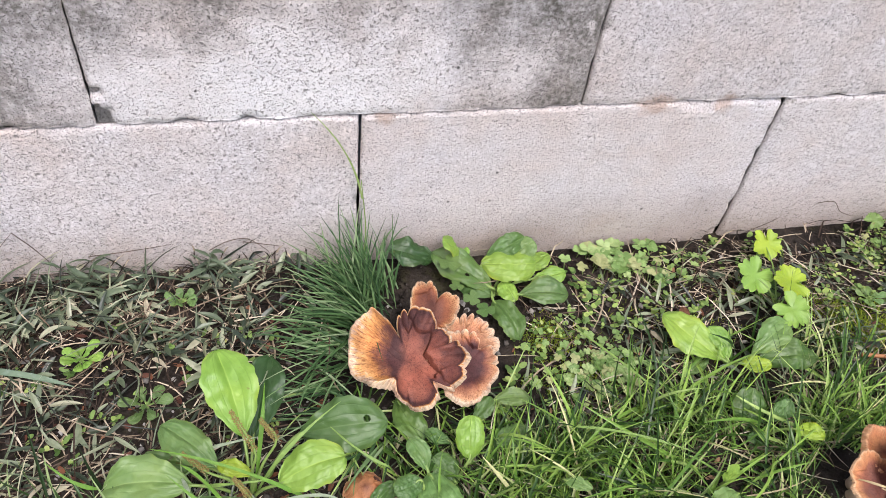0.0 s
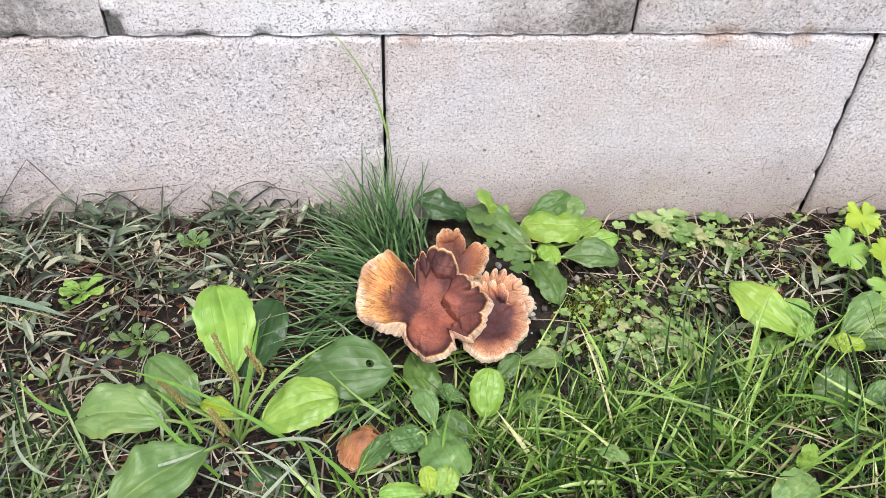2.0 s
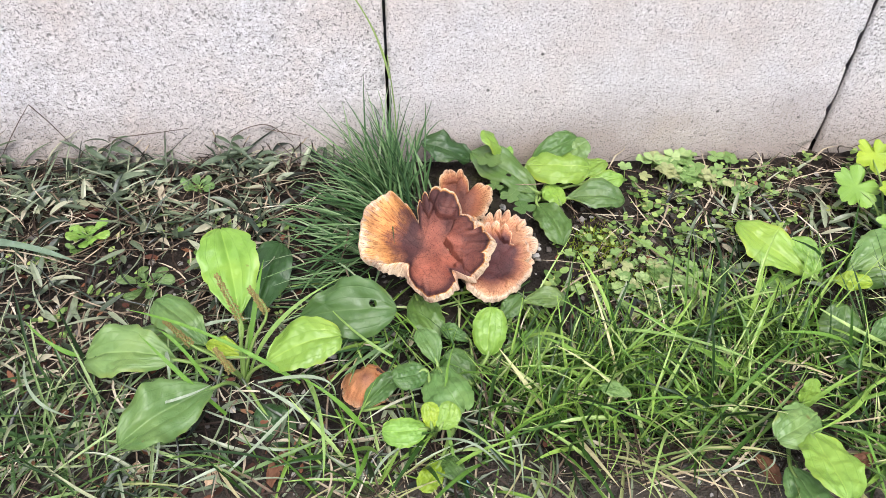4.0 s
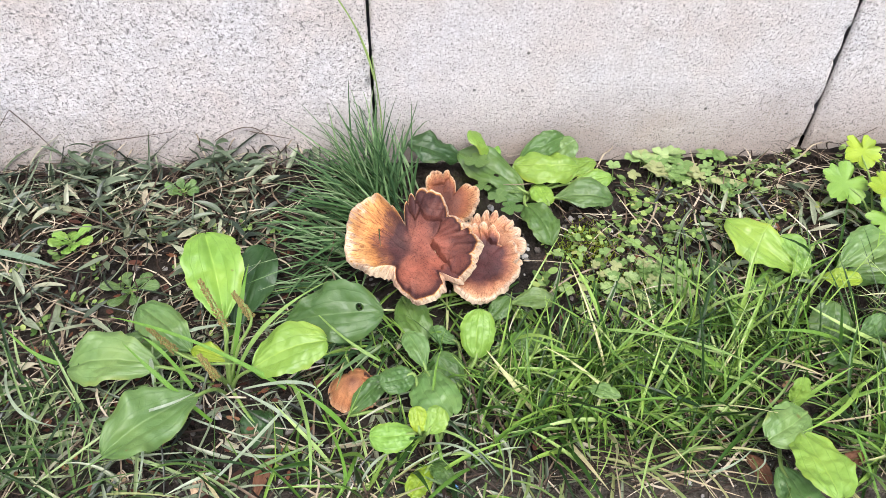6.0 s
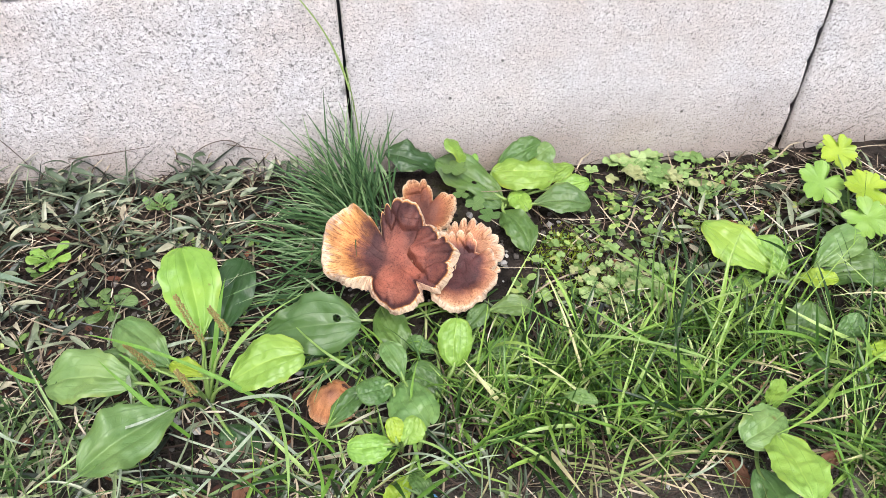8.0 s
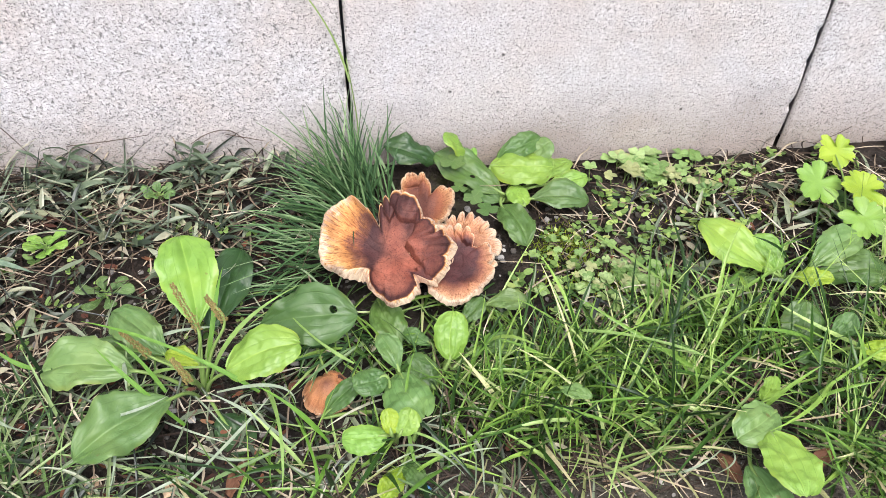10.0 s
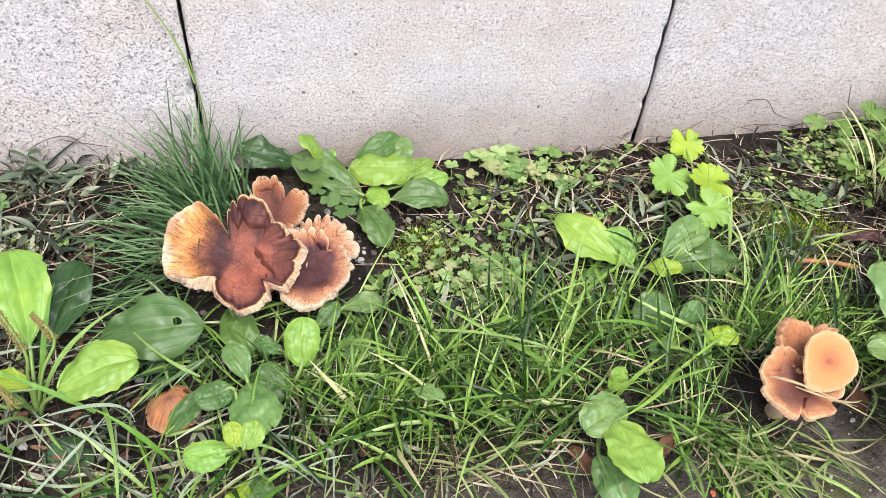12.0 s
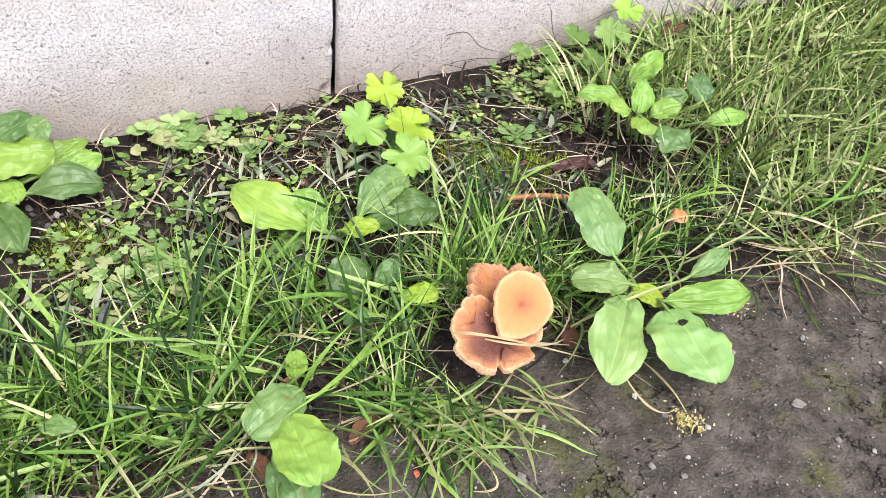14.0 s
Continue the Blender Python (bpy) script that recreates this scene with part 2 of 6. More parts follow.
def cap_material(name, stops, fleck=0.75, patch=0.6):
    """Mushroom skin: zones of colour from the middle to the margin, fibres along the radius, dark scales."""
    k = Mat(name, 0.7, 0.22)
    uv = k.n("UVMap", uv_map="uv").outputs[0]
    s = k.n("SeparateXYZ", (uv,))
    ang, r = s.outputs[0], s.outputs[1]
    turn = k.math("MULTIPLY", ang, 6.28319)
    cx, cy = k.math("COSINE", turn), k.math("SINE", turn)
    fib = k.noise(1.0, 4, 0.6, k.n("CombineXYZ", (k.math("MULTIPLY", cx, 26.0), k.math("MULTIPLY", cy, 26.0), k.math("MULTIPLY", r, 5.0))).outputs[0])
    outer = k.ramp(r, (0.40, 0.0), (0.74, 1.0))
    blot, fine = k.noise(75, 4, 0.62), k.noise(1150, 3, 0.65)
    rr = k.math("ADD", r, k.math("MULTIPLY", k.math("MULTIPLY", k.math("SUBTRACT", blot, 0.5), k.ramp(r, (0.95, 1.0), (1.0, 0.15))), 0.42))
    rr = k.math("ADD", rr, k.math("MULTIPLY", k.math("MULTIPLY", k.math("SUBTRACT", fib, 0.5), outer), 0.34))
    c = k.ramp(rr, *stops)
    c = k.mix(k.ramp(k.noise(34, 3), (0.46, 0.0), (0.66, 0.45)), c, k.mix(1.0, c, (1.5, 1.2, 1.12), "MULTIPLY"))
    c = k.mix(k.ramp(k.noise(52, 5, 0.65), (0.44, 0.0), (0.62, patch)), c, k.mix(1.0, c, (0.38, 0.32, 0.36), "MULTIPLY"))
    c = k.mix(k.math("MULTIPLY", k.math("MULTIPLY", k.ramp(fib, (0.52, 0.0), (0.64, 1.0)), outer), fleck), c, k.mix(1.0, c, (0.45, 0.32, 0.28), "MULTIPLY"))
    # small dark scales, denser towards the middle
    scales = k.math("MULTIPLY", k.ramp(fine, (0.54, 0.0), (0.62, 1.0)), k.ramp(r, (0.2, 1.0), (0.95, 0.45)))
    c = k.mix(k.math("MULTIPLY", scales, min(0.75, patch + 0.1)), c, k.mix(1.0, c, (0.30, 0.24, 0.26), "MULTIPLY"))
    dash = k.noise(1.0, 2, 0.5, k.n("CombineXYZ", (k.math("MULTIPLY", cx, 44.0), k.math("MULTIPLY", cy, 44.0), k.math("MULTIPLY", r, 16.0))).outputs[0])
    c = k.mix(k.math("MULTIPLY", k.math("MULTIPLY", k.ramp(dash, (0.55, 0.0), (0.63, 1.0)), k.math("MULTIPLY", outer, k.ramp(r, (0.97, 1.0), (1.03, 0.2)))), fleck), c, k.mix(1.0, c, (0.42, 0.28, 0.20), "MULTIPLY"))
    # wrinkles sink in the relief, and their crease shade is put into the colour
    wrinkle = k.ramp(k.math("ABSOLUTE", k.math("SUBTRACT", k.noise(38, 3, 0.5, None, 0.8), 0.5)), (0.0, 1.0), (0.022, 0.0))
    c = k.mix(k.math("MULTIPLY", wrinkle, 0.55 * patch), c, k.mix(1.0, c, (0.35, 0.28, 0.28), "MULTIPLY"))
    h = k.math("ADD", k.math("MULTIPLY", k.math("MULTIPLY", fib, outer), 1.1), k.math("ADD", k.math("MULTIPLY", blot, 1.0), k.math("MULTIPLY", fine, 0.18)))
    h = k.math("SUBTRACT", h, k.math("MULTIPLY", wrinkle, 0.5 * patch))
    return k.done(c, k.bump(h, 0.3 + 0.4 * fleck, 0.0016), k.ramp(blot, (0.3, 0.48), (0.7, 0.75)), 0.08)


def plain_material(name, a, b, scale=120, rough=0.6, relief=0.0008, through=0.0):
    k = Mat(name, rough, 0.35)
    f = k.noise(scale, 4, 0.6)
    return k.done(k.mix(f, a, b), k.bump(f, 0.6, relief), None, through)


def blade_material():
    k = Mat("grass_blade", 0.45, 0.35)
    col = k.n("ObjectInfo").outputs["Color"]
    v = k.n("SeparateXYZ", (k.n("UVMap", uv_map="uv").outputs[0],)).outputs[1]
    line = k.ramp(k.math("ABSOLUTE", k.math("SINE", k.math("MULTIPLY", v, 16.0))), (0.1, 1.0), (0.7, 0.0))
    f = k.noise(160, 3)
    c = k.mix(k.math("MULTIPLY", line, 0.3), col, k.mix(1.0, col, (0.6, 0.65, 0.6), "MULTIPLY"))
    c = k.mix(k.ramp(f, (0.55, 0.0), (0.72, 0.6)), c, k.mix(1.0, col, (1.5, 1.35, 1.7), "MULTIPLY"))
    return k.done(c, k.bump(line, 0.4, 0.0004), None, 0.25, (1.1, 1.2, 0.7))


CONCRETE, SOIL = concrete_material(), soil_material()
PLANTAIN_LEAF, BROAD_LEAF = leaf_material("plantain_leaf"), leaf_material("broad_leaf")
BLADE = blade_material()
STEM = plain_material("green_stem", (0.13, 0.22, 0.045), (0.24, 0.33, 0.10), 90, 0.45)
SEED = plain_material("plantain_seed", (0.10, 0.085, 0.025), (0.34, 0.26, 0.09), 700, 0.7)
LAWN = island_material("lawn_grass", ((0.0, (0.012, 0.032, 0.008)), (0.33, (0.036, 0.092, 0.013)), (0.54, (0.120, 0.240, 0.036)), (0.80, (0.255, 0.395, 0.076)), (0.94, (0.36, 0.475, 0.175)), (1.0, (0.60, 0.54, 0.31))), 0.14, 0.36, spec=0.38)
BACK_LAWN = island_material("back_lawn", ((0.0, (0.038, 0.044, 0.014)), (0.26, (0.100, 0.170, 0.036)), (0.55, (0.255, 0.36, 0.092)), (0.84, (0.41, 0.485, 0.205)), (1.0, (0.64, 0.56, 0.36))), 0.2, 0.42, spec=0.3)
TUFT = island_material("tuft_grass", ((0.0, (0.022, 0.060, 0.022)), (0.45, (0.078, 0.155, 0.056)), (0.82, (0.18, 0.285, 0.125)), (1.0, (0.32, 0.41, 0.24))), 0.18, single=True)
WEED = island_material("weed_grass", ((0.0, (0.008, 0.012, 0.007)), (0.30, (0.042, 0.060, 0.036)), (0.60, (0.140, 0.178, 0.104)), (0.88, (0.31, 0.345, 0.23)), (1.0, (0.47, 0.41, 0.30))), 0.18, 0.36, spec=0.5)
BANK_LEAF = island_material("bank_leaf", ((0.0, (0.022, 0.036, 0.022)), (0.5, (0.066, 0.096, 0.056)), (0.82, (0.15, 0.190, 0.115)), (1.0, (0.30, 0.31, 0.19))), 0.16, 0.4, spec=0.45)
DULL_LAWN = island_material("dull_lawn", ((0.0, (0.012, 0.028, 0.009)), (0.32, (0.048, 0.098, 0.028)), (0.58, (0.140, 0.235, 0.066)), (0.84, (0.29, 0.375, 0.165)), (1.0, (0.48, 0.46, 0.32))), 0.15, 0.38, spec=0.38)
STRAW_BITS = island_material("straw", ((0.0, (0.016, 0.011, 0.009)), (0.48, (0.044, 0.028, 0.020)), (0.70, (0.19, 0.140, 0.098)), (0.9, (0.48, 0.40, 0.29)), (1.0, (0.66, 0.58, 0.47))), 0.1, 0.6)
TRAIL = island_material("trailing_grass", ((0.0, (0.07, 0.14, 0.03)), (0.40, (0.20, 0.29, 0.09)), (0.75, (0.38, 0.37, 0.18)), (1.0, (0.50, 0.40, 0.27))), 0.2, 0.45)
BLEACHED = island_material("bleached_grass", ((0.0, (0.14, 0.22, 0.08)), (0.4, (0.27, 0.35, 0.20)), (0.8, (0.44, 0.48, 0.38)), (1.0, (0.50, 0.43, 0.30))), 0.15, 0.45)
LEAF_CRUMBS = island_material("leaf_crumbs", ((0.0, (0.030, 0.014, 0.011)), (0.5, (0.105, 0.040, 0.026)), (0.85, (0.23, 0.095, 0.050)), (1.0, (0.40, 0.25, 0.15))), 0.1, 0.6)
CHICKWEED = island_material("chickweed", ((0.0, (0.065, 0.125, 0.030)), (0.5, (0.175, 0.275, 0.075)), (0.88, (0.330, 0.445, 0.125)), (1.0, (0.420, 0.430, 0.160))), 0.22)
MOSS = island_material("moss", ((0.0, (0.10, 0.155, 0.014)), (0.6, (0.22, 0.29, 0.026)), (1.0, (0.34, 0.40, 0.05))), 0.2, 0.8)
STONES = island_material("stones", ((0.0, (0.05, 0.044, 0.039)), (0.5, (0.10, 0.088, 0.078)), (0.8, (0.20, 0.185, 0.17)), (1.0, (0.46, 0.44, 0.41))), 0.0, 0.85, 500, 0.0006)
CRUMBS = island_material("crumbs", ((0.0, (0.009, 0.008, 0.007)), (0.6, (0.022, 0.018, 0.016)), (1.0, (0.06, 0.045, 0.036))), 0.0, 0.95, 700, 0.0006)
CAP_BROWN = cap_material("brown_cap", ((0.0, (0.285, 0.100, 0.064)), (0.22, (0.205, 0.075, 0.052)), (0.42, (0.082, 0.033, 0.030)), (0.58, (0.066, 0.028, 0.028)), (0.70, (0.180, 0.072, 0.042)), (0.82, (0.520, 0.235, 0.074)), (0.95, (0.680, 0.390, 0.150)), (1.0, (0.700, 0.540, 0.380))))
CAP_PINK = cap_material("pinkish_cap", ((0.0, (0.095, 0.036, 0.034)), (0.38, (0.072, 0.030, 0.030)), (0.52, (0.200, 0.080, 0.056)), (0.68, (0.450, 0.210, 0.120)), (0.90, (0.640, 0.360, 0.200)), (1.0, (0.720, 0.580, 0.420))), 0.65, 0.5)
CAP_TAN = cap_material("tan_cap", ((0.0, (0.24, 0.075, 0.036)), (0.12, (0.40, 0.150, 0.066)), (0.4, (0.49, 0.215, 0.078)), (0.85, (0.52, 0.265, 0.105)), (1.0, (0.58, 0.36, 0.19))), 0.12, 0.12)
# dark middle and patches also carry the caps' shading, painted into the skin
CAP_RUST = cap_material("rust_cap", ((0.0, (0.16, 0.066, 0.044)), (0.3, (0.33, 0.145, 0.070)), (0.6, (0.46, 0.215, 0.095)), (0.85, (0.40, 0.18, 0.085)), (1.0, (0.52, 0.30, 0.16))), 0.45, 0.30)
CAP_PEACH = cap_material("peach_cap", ((0.0, (0.125, 0.050, 0.038)), (0.30, (0.215, 0.090, 0.056)), (0.56, (0.38, 0.175, 0.085)), (0.88, (0.53, 0.28, 0.130)), (1.0, (0.62, 0.42, 0.25))), 0.35, 0.4)
CAP_DARK = cap_material("dark_cap", ((0.0, (0.110, 0.040, 0.028)), (0.4, (0.210, 0.076, 0.044)), (0.60, (0.340, 0.132, 0.066)), (0.78, (0.500, 0.245, 0.115)), (0.95, (0.650, 0.390, 0.215)), (1.0, (0.720, 0.530, 0.350))), 0.9, 0.5)
GILL = plain_material("gill", (0.58, 0.40, 0.25), (0.76, 0.59, 0.43), 260, 0.8, 0.0005, 0.1)
STIPE = plain_material("stipe", (0.42, 0.27, 0.16), (0.62, 0.46, 0.32), 150, 0.75)
DEAD = plain_material("dead_leaf", (0.07, 0.030, 0.018), (0.20, 0.088, 0.045), 70, 0.75, 0.0012, 0.12)
DARK_DEAD = plain_material("dark_dead_leaf", (0.025, 0.012, 0.010), (0.085, 0.032, 0.026), 70, 0.5, 0.0012)
DRY_STEM = plain_material("dry_stem", (0.06, 0.042, 0.034), (0.15, 0.105, 0.08), 200, 0.8)
TWIG = plain_material("twig_bark", (0.22, 0.09, 0.04), (0.42, 0.20, 0.09), 120, 0.7)
BLUE_BIT = plain_material("blue_plastic", (0.08, 0.30, 0.62), (0.25, 0.50, 0.78), 500, 0.4)
RED_BIT = plain_material("red_chip", (0.48, 0.10, 0.05), (0.62, 0.2, 0.1), 500, 0.6)
CHAFF = island_material("chaff", ((0.0, (0.20, 0.15, 0.05)), (0.5, (0.44, 0.37, 0.14)), (1.0, (0.66, 0.58, 0.32))), 0.1, 0.7)
PALE_STONE = plain_material("pale_stone", (0.11, 0.10, 0.092), (0.25, 0.23, 0.21), 260, 0.85, 0.001)


# ---- mesh helpers ----
def mesh_of(name, verts, faces, uvs=None, smooth=True):
    me = bpy.data.meshes.new(name)
    me.from_pydata([tuple(v) for v in verts], [], faces)
    if uvs is not None:
        lay = me.uv_layers.new(name="uv")
        idx = np.empty(len(me.loops), dtype=np.int32)
        me.loops.foreach_get("vertex_index", idx)
        lay.data.foreach_set("uv", np.asarray(uvs, dtype=np.float32)[idx].ravel())
    if smooth:
        me.polygons.foreach_set("use_smooth", np.ones(len(me.polygons), dtype=bool))
    me.update()
    return me


def part(name, me, material, parent=None, label="", color=None):
    """One mesh object, under a thing or a part."""
    ob = new(name, me)
    if not me.materials:
        me.materials.append(material)
    if color is not None:
        ob.color = (*color, 1)
    if parent is not None:
        ob.parent = parent
        ob.matrix_parent_inverse = Matrix.Translation(-BASE[parent])
        BASE[ob] = Vector((0, 0, 0))
    if label:
        tagged(ob, label)
    return ob


BASE = {}


def thing(name, base, label, category, group=""):
    ob = new(name)
    ob.location = base
    ob.empty_display_size = 0.01
    BASE[ob] = Vector(base)
    return tagged(ob, label, category, group)


def lone(name, me, material, label, category, group="", kind="", color=None):
    ob = part(name, me, material, color=color)
    return tagged(ob, label, category, group, kind)


def smooth01(t):
    t = np.clip(t, 0, 1)
    return t * t * (3 - 2 * t)


def ground(x, y):
    """Height of the soil: it banks up a little against the wall."""
    at_wall = np.interp(x, [-0.6, -0.1, 0.15, 0.35, 0.45, 0.6, 0.8, 1.2], [0.022, 0.018, 0.006, 0.005, 0.010, 0.014, 0.028, 0.036])
    front = np.interp(x, [-0.5, 0.0, 0.3, 0.5, 0.8], [-0.008, -0.006, -0.004, 0.0, 0.006])
    k = smooth01((np.asarray(y) + 0.2) / 0.2)
    h = front + (at_wall - front) * k
    return h + 0.0016 * np.sin(31 * x + 2.1 * np.sin(23 * y)) * np.cos(37 * y + 1.3 * np.sin(19 * x)) + 0.0008 * np.sin(83 * x + 1.7) * np.sin(71 * y)


def tube(points, radii, sides=6, steps=4):
    """A tapered stem through the points."""
    pts = [Vector(p) for p in points]
    path, rad = [], []
    for i in range(len(pts) - 1):
        p0, p1, p2, p3 = pts[max(i - 1, 0)], pts[i], pts[i + 1], pts[min(i + 2, len(pts) - 1)]
        for j in range(steps + (i == len(pts) - 2)):
            t = j / steps
            path.append(0.5 * (2 * p1 + (p2 - p0) * t + (2 * p0 - 5 * p1 + 4 * p2 - p3) * t * t + (3 * p1 - p0 - 3 * p2 + p3) * t ** 3))
            rad.append(radii[i] + (radii[i + 1] - radii[i]) * t)
    v, f = [], []
    for i, p in enumerate(path):
        d = (path[min(i + 1, len(path) - 1)] - path[max(i - 1, 0)]).normalized()
        a = d.cross(Vector((0.3, 0.9, 0.2))).normalized()
        b = d.cross(a)
        for s in range(sides):
            w = 2 * math.pi * s / sides
            v.append(p + (a * math.cos(w) + b * math.sin(w)) * rad[i])
    for i in range(len(path) - 1):
        for s in range(sides):
            f.append((i * sides + s, i * sides + (s + 1) % sides, (i + 1) * sides + (s + 1) % sides, (i + 1) * sides + s))
    f.append(tuple(range(sides - 1, -1, -1)))
    f.append(tuple(range((len(path) - 1) * sides, len(path) * sides)))
    return v, f


def tube_mesh(name, points, radii, sides=6, steps=4):
    return mesh_of(name, *tube(points, radii, sides, steps))


# ---- the wall ----
BL, BH, BD, GAP = 0.3895, 0.1885, 0.19, 0.0025


def block_mesh(name, seed, fine, chips=()):
    """A rough concrete block with chipped edges; its lower left front corner is at the origin."""
    rnd = random.Random(seed)
    nx, nz = (132, 64) if fine else (24, 12)
    off = Vector((rnd.uniform(0, 50), rnd.uniform(0, 50), 0))
    v, f = [], []
    xs = np.linspace(0, BL, nx + 1)
    zs = np.linspace(0, BH, nz + 1)
    for k in range(nz + 1):
        for i in range(nx + 1):
            x, z = xs[i], zs[k]
            ex, ez = min(x, BL - x), min(z, BH - z)
            e = min(ex, ez)
            p = Vector((x, z, 0)) + off
            rough = noise.noise(p * 260) * 0.0005 + noise.noise(p * 60) * 0.0006
            wear = max(0.0, 0.0022 - e) * (0.8 + 1.1 * noise.noise(p * 95))
            chip = max(0.0, noise.noise(p * 42) - 0.28) * max(0.0, 0.010 - e) * 1.2
            for cx, cz, cr in chips:
                d = math.hypot(x - cx, z - cz) * (1 + 0.35 * noise.noise(p * 180))
                chip += max(0.0, cr - d) * 1.6
            jx = (noise.noise(p * 130) * 0.0005) if ex < 0.0005 else 0
            jz = (noise.noise(p * 140 + Vector((9, 3, 1))) * 0.0003) if ez < 0.0005 else 0
            v.append((x + jx, max(0.0, wear) + chip + rough, z + jz))
    w = nx + 1
    for k in range(nz):
        for i in range(nx):
            a = k * w + i
            f.append((a, a + 1, a + 1 + w, a + w))
    lip, inset = 0.005, 0.012
    for sx, col in ((0.0, 0), (BL, nx)):
        d = inset if sx == 0.0 else -inset
        edge = [k * w + col for k in range(nz + 1)]
        a = len(v)
        v += [(sx, lip, 0), (sx, lip, BH), (sx + d, lip, 0), (sx + d, lip, BH), (sx + d, BD, 0), (sx + d, BD, BH)]
        f.append(tuple(edge + [a + 1, a]))
        f.append((a, a + 1, a + 3, a + 2))
        f.append((a + 2, a + 3, a + 5, a + 4))
    a, b = len(v) - 12, len(v) - 6
    f.append((a + 4, a + 5, b + 5, b + 4))
    f.append(tuple([i for i in range(nx + 1)] + [b, b + 2, b + 4, a + 4, a + 2, a]))
    f.append(tuple([nz * w + i for i in range(nx + 1)] + [b + 1, b + 3, b + 5, a + 5, a + 3, a + 1]))
    return mesh_of(name, v, f)


def build_wall():
    wall = tagged(new("wall_north"), "low wall of stacked pale grey concrete blocks, mildewed on its upper course", "wall", kind="structure")
    BASE[wall] = Vector((0, 0, 0))
    fine = [block_mesh("block", s, True) for s in (3, 8, 15)]
    plain = block_mesh("block", 5, False)
    broken = {(1, 0): block_mesh("block", 27, True, ((0.0, 0.004, 0.015), (0.004, 0.03, 0.006), (BL, 0.0, 0.003))), (0, 0): block_mesh("block", 22, True, ((BL, BH, 0.005), (BL, 0.010, 0.013), (BL, 0.055, 0.004), (BL, 0.10, 0.004)))}
    # out-of-line of the blocks (metres proud) and how far the mildew has grown on them
    proud = {(0, -1): 0.001, (0, 0): 0.0, (0, 1): -0.0005, (1, -1): 0.003, (1, 0): 0.003, (1, 1): 0.001}
    grown = {(1, -1): 0.95, (1, 0): 1.0, (1, 1): 0.14, (1, 2): 0.2}
    for course in range(3):
        for i in range(-6, 9):
            x = i * 0.392 + (0.0 if course != 1 else -0.2005)
            me = fine[(i + course) % 3] if -1 <= i <= 2 and course < 2 else plain
            me = broken.get((course, i), me)
            ob = part("block", me, CONCRETE, wall)
            ob.location = (x + GAP / 2 + (0.0015 if course == 0 and i == 1 else 0.0) + (0.0014 if course == 1 and i == -1 else 0.0), -proud.get((course, i), 0.0), course * 0.1905)
            if (course, i) == (1, 0):
                ob.rotation_euler = (0, 0, radians(0.35))
            ob.color = (grown.get((course, i), 0.0 if course == 0 else 0.6), 0, 0, 1)


build_wall()


# ---- the ground ----
def build_ground():
    def axis(lo, hi, step, far):
        near = list(np.arange(lo, hi + step / 2, step))
        out, d, a, b = [], step * 2, lo, hi
        left, right = [], []
        while b < far:
            a, b, d = a - d, b + d, d * 1.5
            left.append(a)
            right.append(b)
        return left[::-1] + near + right
    xs, ys = axis(-0.46, 1.0, 0.0035, 60), axis(-0.62, 0.03, 0.0035, 60)
    X, Y = np.meshgrid(xs, ys)
    Z = ground(np.clip(X, -1.5, 2.0), np.clip(Y, -1.5, 0.2))
    near = (X > -0.5) & (X < 1.05) & (Y > -0.66) & (Y < 0.05)
    for r, c in zip(*np.nonzero(near)):
        p = Vector((X[r, c], Y[r, c], 0))
        clod = noise.noise(p * 130) * 0.0012 + max(0.0, noise.noise(p * 55) - 0.1) * 0.004
        rough = 1.0 if p.y > -0.31 else 0.75
        Z[r, c] += clod * rough - 0.0012
    nx, ny = len(xs), len(ys)
    a = (np.arange(ny - 1)[:, None] * nx + np.arange(nx - 1)[None, :]).ravel()
    me = mesh_of("ground", np.stack([X.ravel(), Y.ravel(), Z.ravel()], 1).tolist(), np.stack([a, a + 1, a + 1 + nx, a + nx], 1).tolist())
    tagged(part("ground", me, SOIL), "dark damp bare soil with small stones, cracks and a little moss", "soil", kind="structure")


build_ground()


